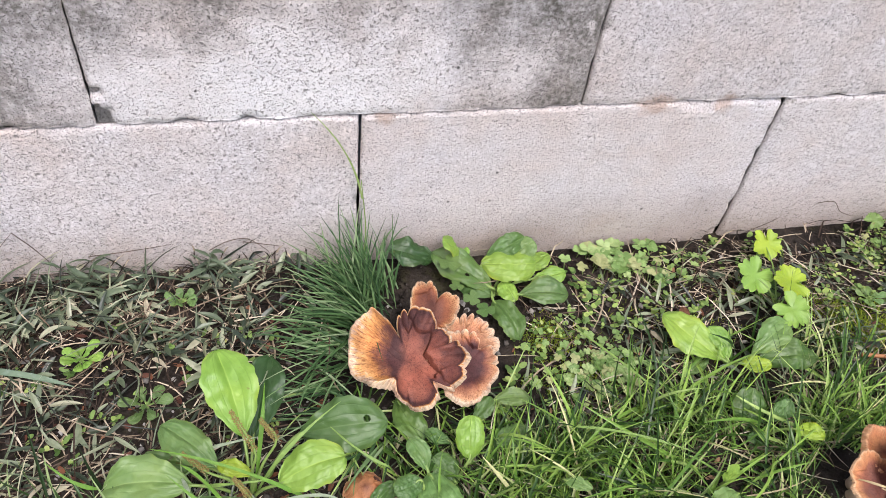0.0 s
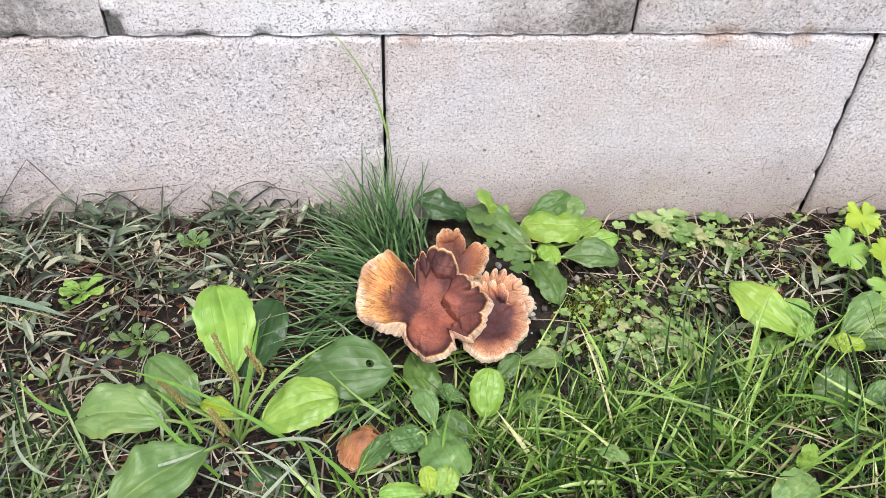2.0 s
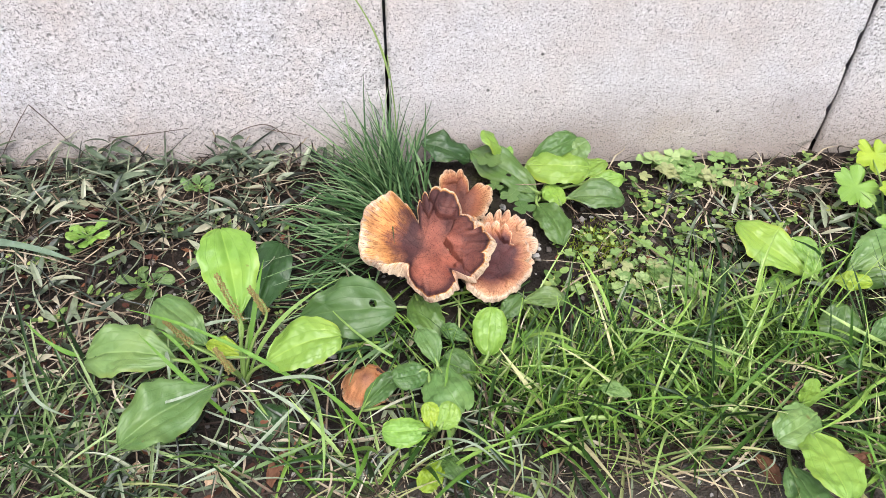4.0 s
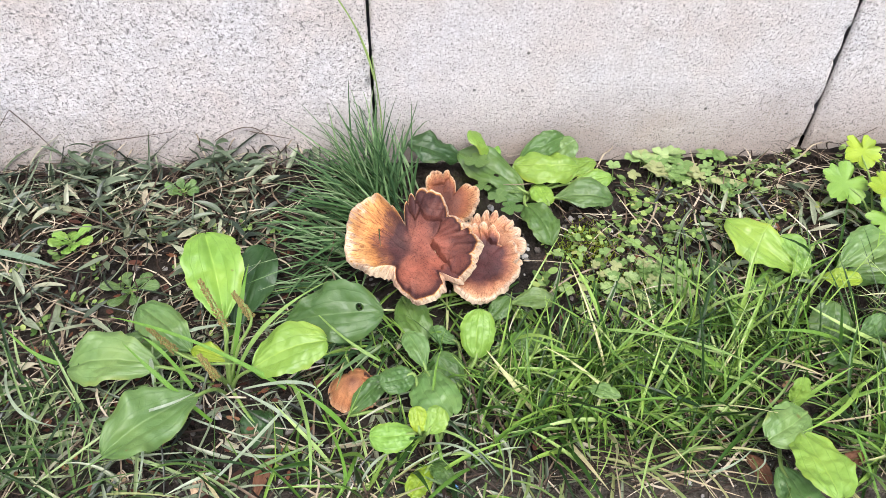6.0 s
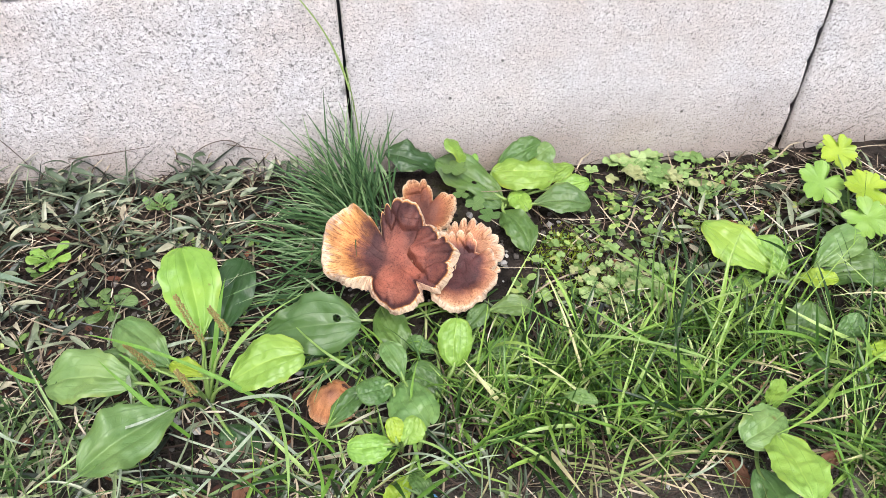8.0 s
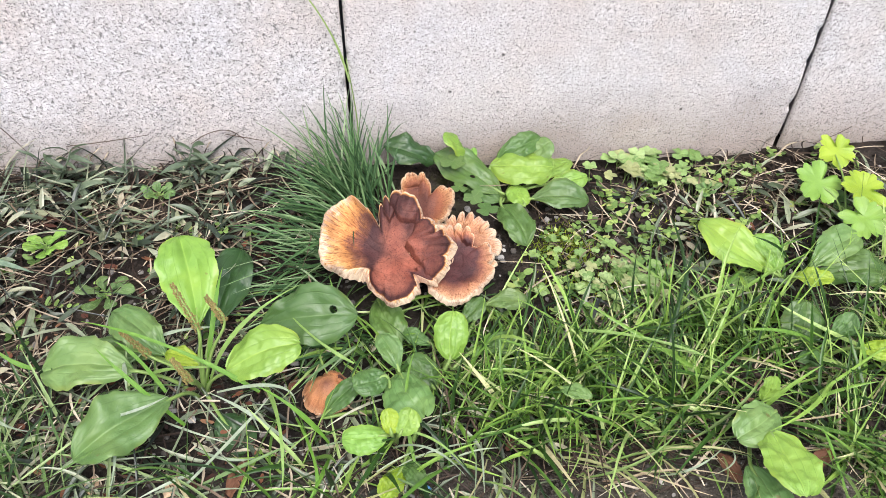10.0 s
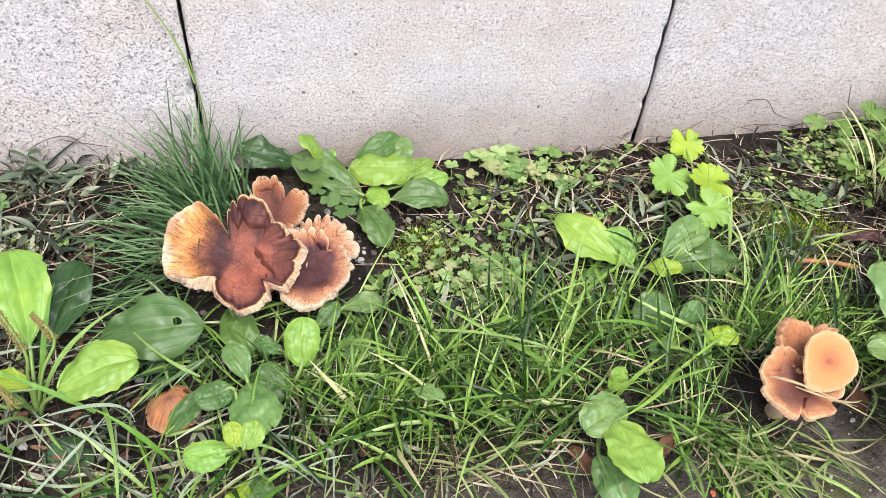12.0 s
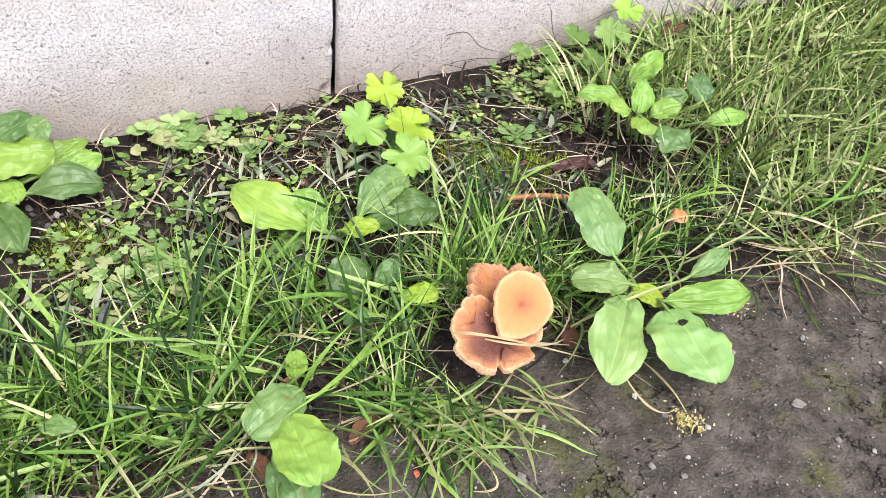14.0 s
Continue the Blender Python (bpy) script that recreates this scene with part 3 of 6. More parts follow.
# ---- broad-leaved plants ----
def leaf_mesh(b, t, width, roll, seed, kind="plantain", hole=None, shape=None):
    """A leaf blade: ovate, running down into its stalk, with sunken arching veins, puckers and a wavy margin."""
    rnd = random.Random(seed)
    b, t = Vector(b), Vector(t)
    a = (t - b).normalized()
    ln = (t - b).length
    up = Vector((0, -0.3, 0.954))
    n = (up - a * up.dot(a)).normalized()
    s = a.cross(n)
    c, q = math.cos(radians(roll)), math.sin(radians(roll))
    s, n = s * c + n * q, n * c - s * q
    nu, nv = 40, 28
    wide = width > 0.62 * ln
    e0, e1 = rnd.uniform(0.78, 1.05), rnd.uniform(0.56, 0.72)
    if kind == "spoon":
        e0, e1 = 1.7, 0.55
    elif kind != "plantain":
        e0, e1 = 0.62, 0.66
    elif wide:
        e0, e1 = 0.50, 0.40
    if shape:
        e0, e1 = shape
    um = e0 / (e0 + e1)
    peak = um ** e0 * (1 - um) ** e1
    arch, fold, wav = rnd.uniform(0.02, 0.10), rnd.uniform(0.30, 0.62), rnd.uniform(0.07, 0.15)
    if wide:
        wav, fold = wav * 0.5, fold * 0.5
    if kind == "spoon":
        arch, fold, wav = 0.06, 0.12, 0.02
    droop, twist = rnd.uniform(0.18, 0.46), rnd.uniform(-0.30, 0.30) * (0.3 if kind == "spoon" else 1)
    lop = rnd.uniform(-0.09, 0.09)
    ph, bend = rnd.uniform(0, 6), rnd.uniform(-0.06, 0.06)
    big = min(1.0, ln / 0.05)
    v, uv, f = [], [], []
    for i in range(nu + 1):
        for j in range(nv + 1):
            fi, fj = i, j
            if hole:
                d = math.hypot(i - hole[0], (j - hole[1]) * 0.8)
                if abs(d - hole[2]) < 0.75 and d > 0:
                    fi, fj = hole[0] + (i - hole[0]) * hole[2] / d, hole[1] + (j - hole[1]) * hole[2] / d
            u, w = fi / nu, fj / nv * 2 - 1
            uu = 0.014 + 0.982 * u
            side = 1 if w > 0 else -1
            hw = width / 2 * uu ** e0 * (1 - uu) ** e1 / peak * (1 + side * lop)
            aw = abs(w)
            edge = 1 + (0.045 if wide else 0.085) * noise.noise(Vector((u * 3.6, side * 3.1, seed * 1.7))) + (0.026 * math.sin(u * 31 + ph + side + 2 * noise.noise(Vector((u * 5, side, seed)))) + (0.025 if wide else 0.060) * noise.noise(Vector((u * 13, side * 5.3, seed * 2.3)))) * aw ** 2
            z = arch * ln * 4 * u * (1 - u) + fold * aw ** 0.9 * hw - droop * hw * aw ** 2.4
            z += wav * width * math.sin(u * 10 + ph + side * 1.4 + 1.5 * noise.noise(Vector((u * 3, side, seed)))) * aw ** 2.2 * min(1, 4 * u * (1 - u) + 0.2)
            z += big * 0.0026 * noise.noise(Vector((u * 4, w * 1.8, seed))) + big * 0.0008 * noise.noise(Vector((u * 11, w * 5, seed + 8)))
            vein = math.exp(-((aw - 0.36) / 0.055) ** 2) + 0.7 * math.exp(-((aw - 0.70) / 0.055) ** 2) + 0.8 * math.exp(-(aw / 0.05) ** 2)
            z -= big * 0.00034 * vein * min(1, 3.2 * (1 - u))
            z += big * (0.00030 if kind == "plantain" else 0.00010) * (1 - 0.6 * min(1, vein)) * math.sin(u * 40 + 5 * aw + ph + 3 * noise.noise(Vector((u * 7, w * 4, seed + 3))))
            z -= 0.021 * ln * max(0, u - 0.7) ** 2 * 16
            x = w * hw * edge
            tw = twist * (u - 0.3)
            p = b + a * (u * ln) + s * (x * math.cos(tw) + bend * ln * 4 * u * (1 - u)) + n * (z + x * math.sin(tw))
            p.y = min(p.y, -0.002)
            v.append(p)
            uv.append((u, w * 0.5 + 0.5))
    for i in range(nu):
        for j in range(nv):
            if hole and all(math.hypot(i + p - hole[0], (j + q - hole[1]) * 0.8) < hole[2] + 0.75 for p in (0, 1) for q in (0, 1)):
                continue
            k = i * (nv + 1) + j
            f.append((k, k + 1, k + nv + 2, k + nv + 1))
    return mesh_of("leaf", v, f, uv)


LEAF_SPOTS = []


def leafy_plant(name, label, category, centre, leaves, material, seed, group="", holes=None, stem=0.0013, kind="", shapes=None):
    """A rosette: every leaf blade, with its stalk, from one crown on the soil."""
    cx, cy, cz = centre
    cz = float(ground(cx, cy))
    root = thing(name, (cx, cy, cz), label, category, group)
    for i, (bx, by, bz, tx, ty, tz, w, roll, col) in enumerate(leaves):
        me = leaf_mesh((bx, by, bz), (tx, ty, tz), w, roll, seed * 31 + i, kind or ("plantain" if material is PLANTAIN_LEAF else "broad"), (holes or {}).get(i), (shapes or {}).get(i))
        rnd = random.Random(seed * 77 + i)
        LEAF_SPOTS.append(((bx + tx) / 2, (by + ty) / 2, w * 0.62))
        k = rnd.uniform(0.88, 1.12)
        leaf = part("leaf", me, material, root, color=(col[0] * k * rnd.uniform(0.92, 1.08), col[1] * k, col[2] * k))
        b, t, c = Vector((bx, by, bz)), Vector((tx, ty, tz)), Vector((cx, cy, cz - 0.002))
        if (b - c).length > 0.006:
            if (c - b).length > 0.04:
                c = b + (c - b) * (0.04 / (c - b).length)
                c.z = float(ground(c.x, c.y)) - 0.002
            midp = (b + c) * 0.5 + Vector((0, 0, 0.004)) - (t - b) * 0.05
            part("stalk", tube_mesh("stalk", [c, midp, b, b + (t - b) * 0.3], [stem * 1.4, stem, stem, stem * 0.3]), STEM, leaf)
    return root


PLANT = "broadleaf_plantain"
A_LEAVES = [
    (-0.111, -0.183, 0.022, -0.130, -0.114, 0.045, 0.042, 0, LIME),
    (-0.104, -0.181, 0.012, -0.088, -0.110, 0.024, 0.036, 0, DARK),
    (-0.131, -0.204, 0.016, -0.174, -0.164, 0.022, 0.029, -10, PALE),
    (-0.138, -0.199, 0.008, -0.188, -0.181, 0.008, 0.018, 0, BLUE),
    (-0.149, -0.218, 0.020, -0.215, -0.209, 0.014, 0.038, 0, SAGE),
    (-0.118, -0.250, 0.030, -0.169, -0.288, 0.030, 0.039, 8, PALE),
    (-0.085, -0.230, 0.028, -0.036, -0.223, 0.045, 0.035, 0, LIME),
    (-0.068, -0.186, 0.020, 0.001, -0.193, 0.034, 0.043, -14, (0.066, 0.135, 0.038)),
    (-0.105, -0.216, 0.020, -0.131, -0.204, 0.020, 0.014, 0, YEL),
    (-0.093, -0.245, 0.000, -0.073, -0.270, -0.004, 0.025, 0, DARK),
]
plant_a = leafy_plant(PLANT, "large broadleaf plantain with oval ribbed leaves and brown seed spikes", "weed", (-0.108, -0.220, -0.004), A_LEAVES, PLANTAIN_LEAF, 1, "plantains", {7: (31.4, 11.4, 1.6)})


def seed_spike(parent, foot, a, b, seed):
    rnd = random.Random(seed)
    a, b = Vector(a), Vector(b)
    stalk = part("flower_stalk", tube_mesh("flower_stalk", [foot, (Vector(foot) + a) * 0.5 + Vector((0, 0, 0.006)), a, b], [0.0014, 0.0012, 0.001, 0.0006]), STEM, parent)
    v, f = [], []
    d = (b - a)
    x = d.orthogonal().normalized()
    y = d.normalized().cross(x)
    for i in range(95):
        t = i / 95
        w = i * 2.4
        r = 0.0022 * (1 - 0.5 * t) * (0.7 + 0.6 * rnd.random())
        p = a + d * (t + rnd.uniform(-0.01, 0.01)) + (x * math.cos(w) + y * math.sin(w)) * r
        q = rnd.uniform(0.0006, 0.0012)
        o = len(v)
        v += [p + Vector(k) * q for k in ((1, 0, 0), (-1, 0, 0), (0, 1, 0), (0, -1, 0), (0, 0, 1.4), (0, 0, -1.4))]
        f += [(o + i0, o + i1, o + i2) for i0, i1, i2 in ((0, 2, 4), (2, 1, 4), (1, 3, 4), (3, 0, 4), (2, 0, 5), (1, 2, 5), (3, 1, 5), (0, 3, 5))]
    part("seed_spike", mesh_of("seed_spike", v, f, None, False), SEED, stalk, "olive-brown seed spike")


for i, (lo, hi) in enumerate([
    ((-0.101, -0.212, 0.050), (-0.116, -0.191, 0.075)),
    ((-0.085, -0.205, 0.050), (-0.096, -0.195, 0.065)),
    ((-0.137, -0.214, 0.030), (-0.154, -0.204, 0.045)),
    ((-0.107, -0.238, 0.030), (-0.117, -0.229, 0.045)),
]):
    seed_spike(plant_a, (-0.108, -0.220, -0.004), lo, hi, i)

B_LEAVES = [
    (0.117, -0.032, 0.030, 0.170, -0.039, 0.032, 0.035, 0, LIME),
    (0.122, -0.026, 0.030, 0.162, -0.015, 0.046, 0.022, -10, MID),
    (0.149, -0.028, 0.030, 0.170, -0.022, 0.046, 0.024, 0, PALE),
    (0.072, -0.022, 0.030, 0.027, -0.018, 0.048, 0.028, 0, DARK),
    (0.123, -0.053, 0.018, 0.070, -0.017, 0.036, 0.033, 0, MID),
    (0.122, -0.068, 0.016, 0.138, -0.111, 0.010, 0.028, 0, MID),
    (0.147, -0.066, 0.020, 0.195, -0.073, 0.022, 0.029, 0, BLUE),
    (0.165, -0.050, 0.022, 0.199, -0.047, 0.026, 0.019, 0, LIME),
    (0.155, -0.041, 0.016, 0.192, -0.017, 0.020, 0.018, 0, LIME),
    (0.141, -0.074, 0.020, 0.136, -0.049, 0.022, 0.019, 0, LIME),
    (0.124, -0.059, 0.012, 0.093, -0.044, 0.014, 0.019, 0, MID),
]
leafy_plant(PLANT, "broadleaf plantain with glossy lime and dark green leaves against the wall", "weed", (0.127, -0.049, 0.004), B_LEAVES, PLANTAIN_LEAF, 2, "plantains", {4: (15.8, 10.4, 1.4)})
C_LEAVES = [
    (0.320, -0.161, 0.016, 0.276, -0.112, 0.030, 0.038, 0, LIME),
    (0.326, -0.161, 0.014, 0.314, -0.132, 0.030, 0.020, 0, LIME),
    (0.350, -0.160, 0.016, 0.397, -0.138, 0.028, 0.028, 0, PALE),
    (0.356, -0.163, 0.012, 0.413, -0.171, 0.020, 0.030, 0, MID),
    (0.335, -0.167, 0.016, 0.360, -0.177, 0.022, 0.016, 0, YEL),
    (0.316, -0.148, 0.004, 0.285, -0.160, 0.002, 0.015, 0, PALE),
]
leafy_plant(PLANT, "young plantain with bright yellow-green leaves among clover and grass", "weed", (0.336, -0.155, 0.000), C_LEAVES, PLANTAIN_LEAF, 3, "plantains")
D_LEAVES = [
    (0.317, -0.223, 0.000, 0.330, -0.197, 0.022, 0.031, 0, MID),
    (0.338, -0.225, 0.010, 0.353, -0.217, 0.030, 0.016, 0, PALE),
    (0.349, -0.240, 0.020, 0.368, -0.253, 0.026, 0.015, 0, YEL),
    (0.323, -0.246, 0.000, 0.317, -0.233, 0.012, 0.020, 0, MID),
]
leafy_plant(PLANT, "low plantain with rounded dull green leaves, half covered by grass", "weed", (0.335, -0.230, -0.006), D_LEAVES, PLANTAIN_LEAF, 4, "plantains")
E_LEAVES = [
    (0.264, -0.291, 0.030, 0.230, -0.311, 0.036, 0.027, 0, PALE),
    (0.251, -0.309, 0.036, 0.251, -0.354, 0.044, 0.033, 0, LIME),
    (0.239, -0.321, 0.020, 0.244, -0.356, 0.020, 0.026, 0, PALE),
]
leafy_plant(PLANT, "plantain with rounded puckered lime leaves at the lawn's edge", "weed", (0.260, -0.283, -0.006), E_LEAVES, PLANTAIN_LEAF, 5, "plantains")
F_LEAVES = [
    (0.018, -0.284, 0.024, -0.010, -0.284, 0.024, 0.019, 0, LIME),
    (0.021, -0.287, 0.030, 0.019, -0.275, 0.040, 0.012, 0, YEL),
    (0.026, -0.288, 0.030, 0.034, -0.276, 0.040, 0.015, 0, LIME),
    (0.020, -0.244, 0.030, -0.002, -0.252, 0.034, 0.019, 0, MID),
    (0.028, -0.235, 0.020, 0.042, -0.276, 0.030, 0.031, 0, PALE),
    (0.028, -0.232, 0.020, 0.016, -0.208, 0.030, 0.017, 0, PALE),
]
leafy_plant(PLANT, "small plantain with short rounded lime leaves in front of the mushrooms", "weed", (0.023, -0.269, -0.006), F_LEAVES, PLANTAIN_LEAF, 6, "plantains")
F2_LEAVES = [
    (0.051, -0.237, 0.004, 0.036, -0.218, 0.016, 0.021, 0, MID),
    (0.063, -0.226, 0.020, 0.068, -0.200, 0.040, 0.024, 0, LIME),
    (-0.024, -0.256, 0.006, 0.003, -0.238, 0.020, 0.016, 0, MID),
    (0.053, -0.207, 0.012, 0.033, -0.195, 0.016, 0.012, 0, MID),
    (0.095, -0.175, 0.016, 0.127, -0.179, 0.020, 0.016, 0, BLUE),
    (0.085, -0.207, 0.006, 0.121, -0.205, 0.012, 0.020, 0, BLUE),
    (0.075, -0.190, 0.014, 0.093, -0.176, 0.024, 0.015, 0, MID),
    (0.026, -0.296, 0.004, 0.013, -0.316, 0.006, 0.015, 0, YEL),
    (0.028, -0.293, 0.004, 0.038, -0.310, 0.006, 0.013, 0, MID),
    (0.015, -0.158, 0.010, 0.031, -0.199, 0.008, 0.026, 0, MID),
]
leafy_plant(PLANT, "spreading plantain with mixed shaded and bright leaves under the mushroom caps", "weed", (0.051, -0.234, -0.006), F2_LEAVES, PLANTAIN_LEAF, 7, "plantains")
G_LEAVES = [
    (0.588, -0.135, 0.050, 0.556, -0.119, 0.055, 0.021, 0, LIME),
    (0.618, -0.110, 0.050, 0.649, -0.104, 0.070, 0.020, 0, LIME),
    (0.590, -0.147, 0.050, 0.573, -0.141, 0.055, 0.019, 0, LIME),
    (0.594, -0.152, 0.050, 0.605, -0.136, 0.070, 0.020, 0, LIME),
    (0.629, -0.137, 0.045, 0.656, -0.141, 0.050, 0.018, 0, BLUE),
    (0.603, -0.159, 0.050, 0.626, -0.164, 0.060, 0.018, 0, LIME),
    (0.593, -0.156, 0.050, 0.584, -0.178, 0.050, 0.022, 0, LIME),
    (0.610, -0.163, 0.040, 0.618, -0.193, 0.040, 0.033, 0, PALE),
    (0.671, -0.145, 0.040, 0.684, -0.126, 0.055, 0.025, 0, MID),
    (0.658, -0.170, 0.040, 0.695, -0.176, 0.045, 0.018, 0, LIME),
]
leafy_plant("upright_weed", "upright leafy weed with pointed light green leaves in tall grass", "weed", (0.640, -0.123, 0.012), G_LEAVES, BROAD_LEAF, 8)
H_LEAVES = [
    (0.496, -0.266, 0.030, 0.498, -0.215, 0.050, 0.038, 0, SAGE),
    (0.494, -0.288, 0.025, 0.456, -0.274, 0.030, 0.025, 0, SAGE),
    (0.487, -0.298, 0.025, 0.432, -0.351, 0.030, 0.036, 0, MINT),
    (0.501, -0.320, 0.030, 0.493, -0.378, 0.032, 0.051, 0, MINT),
    (0.508, -0.311, 0.026, 0.567, -0.328, 0.030, 0.025, 0, LIME),
    (0.544, -0.295, 0.020, 0.581, -0.289, 0.030, 0.016, 0, SAGE),
    (0.499, -0.289, 0.020, 0.509, -0.309, 0.020, 0.017, 0, YEL),
]
leafy_plant(PLANT, "plantain with pale bluish puckered leaves spread over bare soil", "weed", (0.520, -0.290, 0.000), H_LEAVES, PLANTAIN_LEAF, 29, "plantains", {3: (9.4, 13.4, 1.9)}, shapes={2: (0.66, 0.42), 3: (0.40, 0.52), 1: (0.55, 0.42)})
BS_LEAVES = [
    (0.097, -0.018, 0.036, 0.077, -0.026, 0.060, 0.021, 0, LIME),
    (0.103, -0.023, 0.030, 0.104, -0.018, 0.040, 0.007, 0, LIME),
]
leafy_plant("seedling", "small lime seedling with two leaves at the wall", "weed", (0.093, -0.012, 0.006), BS_LEAVES, BROAD_LEAF, 10, "seedlings", None, 0.0008)
DS_LEAVES = [
    (0.265, -0.276, 0.020, 0.267, -0.272, 0.040, 0.013, 0, LIME),
    (0.133, -0.255, 0.020, 0.152, -0.268, 0.026, 0.011, 0, PALE),
]
for one, seed in zip(DS_LEAVES, (11, 12)):
    leafy_plant("seedling", "single small rounded leaf standing in the grass", "weed", (one[0] + 0.004, one[1] + 0.006, 0), [one], PLANTAIN_LEAF, seed, "seedlings", None, 0.001)


ROSETTES = []


def rosette(centre, radius, count, col, seed, label):
    rnd = random.Random(seed)
    cx, cy, _ = centre
    ROSETTES.append((cx, cy, radius * 1.25))
    cz = float(ground(cx, cy)) + 0.009
    rows = []
    for i in range(count):
        w = 2 * math.pi * (i + rnd.uniform(-0.2, 0.2)) / count
        d = Vector((math.cos(w), math.sin(w), 0))
        r = radius * rnd.uniform(0.8, 1.1) * (0.75 if i % 3 == 2 else 1)
        b = Vector((cx, cy, cz)) + d * radius * 0.12
        t = Vector((cx, cy, cz + rnd.uniform(0.002, 0.008))) + d * r
        rows.append((*b, *t, radius * rnd.uniform(0.40, 0.5), 0, col))
    for i in range(3):
        w = 2.1 * i + rnd.uniform(0, 0.6)
        d = Vector((math.cos(w), math.sin(w), 0))
        b = Vector((cx, cy, cz + 0.002))
        rows.append((*b, *(b + d * radius * 0.42 + Vector((0, 0, 0.006))), radius * 0.22, 0, col))
    leafy_plant("rosette_weed", label, "weed", centre, rows, BROAD_LEAF, seed, "small rosettes", None, 0.0008, "spoon")


rosette((-0.241, -0.090, 0.012), 0.0185, 7, LIME, 21, "small bright green rosette with spoon-shaped leaves")
rosette((-0.160, -0.043, 0.012), 0.015, 7, PALE, 22, "small light green rosette among flattened weeds")
rosette((0.303, -0.059, 0.012), 0.012, 6, PALE, 23, "small light green rosette beside clover")
rosette((0.512, -0.108, 0.01), 0.016, 7, PALE, 25, "small light green rosette on mossy soil")
rosette((-0.188, -0.136, 0.004), 0.020, 6, BLUE, 24, "flat grey-green seedling rosette on dry litter")


def lobed_mesh(c, r, seed, lobes=5):
    """A round leaf cut into scalloped lobes, notched at its stalk."""
    rnd = random.Random(seed)
    turn = rnd.uniform(0, 6.28)
    tilt = Euler((rnd.uniform(0.25, 0.6), rnd.uniform(-0.25, 0.25), 0)).to_matrix() @ Euler((0, 0, turn)).to_matrix()
    r *= 1.34
    n, rings = 150, 9
    v, uv, f = [Vector(c)], [(0.0, 0.54)], []
    for k in range(1, rings + 1):
        s = k / rings
        for i in range(n):
            w = 2 * math.pi * i / n
            notch = math.exp(-((min(w, 2 * math.pi - w)) / 0.22) ** 2)
            lob = 0.70 + 0.19 * abs(math.cos(lobes * (w - math.pi) / 2)) ** 0.7 + 0.115 * abs(math.cos(lobes * 1.5 * (w - math.pi))) ** 0.6 + 0.12 * noise.noise(Vector((math.cos(w) * 4, math.sin(w) * 4, seed)))
            rr = r * s * (1 - (1 - lob * (1 - 0.85 * notch)) * s)
            z = r * (0.10 * s * s + 0.07 * s ** 2.5 * math.cos(lobes * w) + 0.06 * noise.noise(Vector((math.cos(w) * s * 2, math.sin(w) * s * 2, seed))))
            p = Vector(c) + tilt @ Vector((rr * math.cos(w), rr * math.sin(w), z))
            p.y = min(p.y, -0.002)
            v.append(p)
            uv.append((s, 0.5 + s * abs((lobes * (w - math.pi) / 6.2832 + 0.5) % 1 - 0.5) + 0.04 * (1 - s)))
    for i in range(n):
        f.append((0, 1 + i, 1 + (i + 1) % n))
    for k in range(rings - 1):
        for i in range(n):
            a, b = 1 + k * n + i, 1 + k * n + (i + 1) % n
            f.append((b, a, a + n, b + n))
    return mesh_of("leaf", v, f, uv)


def lobed_plant(label, centre, rows, seed):
    cx, cy, _ = centre
    c = Vector((cx, cy, float(ground(cx, cy))))
    root = thing("lobed_weed", c, label, "weed", "lobed weeds")
    for i, (x, y, z, r, col) in enumerate(rows):
        leaf = part("leaf", lobed_mesh((x, y, z), r, seed * 13 + i), BROAD_LEAF, root, color=col)
        part("stalk", tube_mesh("stalk", [c, (c + Vector((x, y, z))) * 0.5 + Vector((0, 0, 0.008)), Vector((x, y, z - 0.0018))], [0.001, 0.0008, 0.0005]), STEM, leaf)


L1_ROWS = [
    (0.419, -0.042, 0.036, 0.0133, YEL),
    (0.387, -0.080, 0.034, 0.0152, LIME),
    (0.419, -0.095, 0.036, 0.0152, YEL),
    (0.403, -0.126, 0.034, 0.0141, LIME),
    (0.409, -0.083, 0.012, 0.0110, MID),
]
lobed_plant("weed with bright yellow-green scalloped round leaves on thin stalks", (0.410, -0.107, 0.004), L1_ROWS, 1)
L2_ROWS = [
    (0.649, -0.039, 0.050, 0.0183, PALE),
    (0.615, -0.061, 0.040, 0.0139, MID),
    (0.620, -0.024, 0.045, 0.0143, MID),
    (0.592, -0.027, 0.030, 0.0120, MID),
    (0.564, -0.020, 0.034, 0.0107, BLUE),
    (0.567, -0.076, 0.030, 0.0102, PALE),
    (0.678, -0.020, 0.060, 0.0161, LIME),
    (0.625, -0.078, 0.030, 0.0107, MID),
]
L2_ROWS = [(x, y, z, q * 0.74, (c[0] * 1.35, c[1] * 1.25, c[2])) for x, y, z, q, c in L2_ROWS]
lobed_plant("sprawling weed with scalloped green leaves at the foot of the wall", (0.654, -0.02, 0.012), L2_ROWS, 2)


# ---- mushrooms ----
def around(table, deg, soften=2.5):
    """Runs through (degrees, value) pairs round a circle, softened."""
    rows = sorted((d % 360, v) for d, v in table)
    d = np.array([r[0] for r in rows])
    v = np.array([r[1] for r in rows], dtype=float)
    q = np.interp(deg % 360, np.concatenate([d - 360, d, d + 360]), np.tile(v, 3))
    span = max(1, int(len(deg) * soften / 360))
    kern = np.hanning(2 * span + 3)[1:-1]
    return np.convolve(np.concatenate([q[-span:], q, q[:span]]), kern / kern.sum(), "valid")


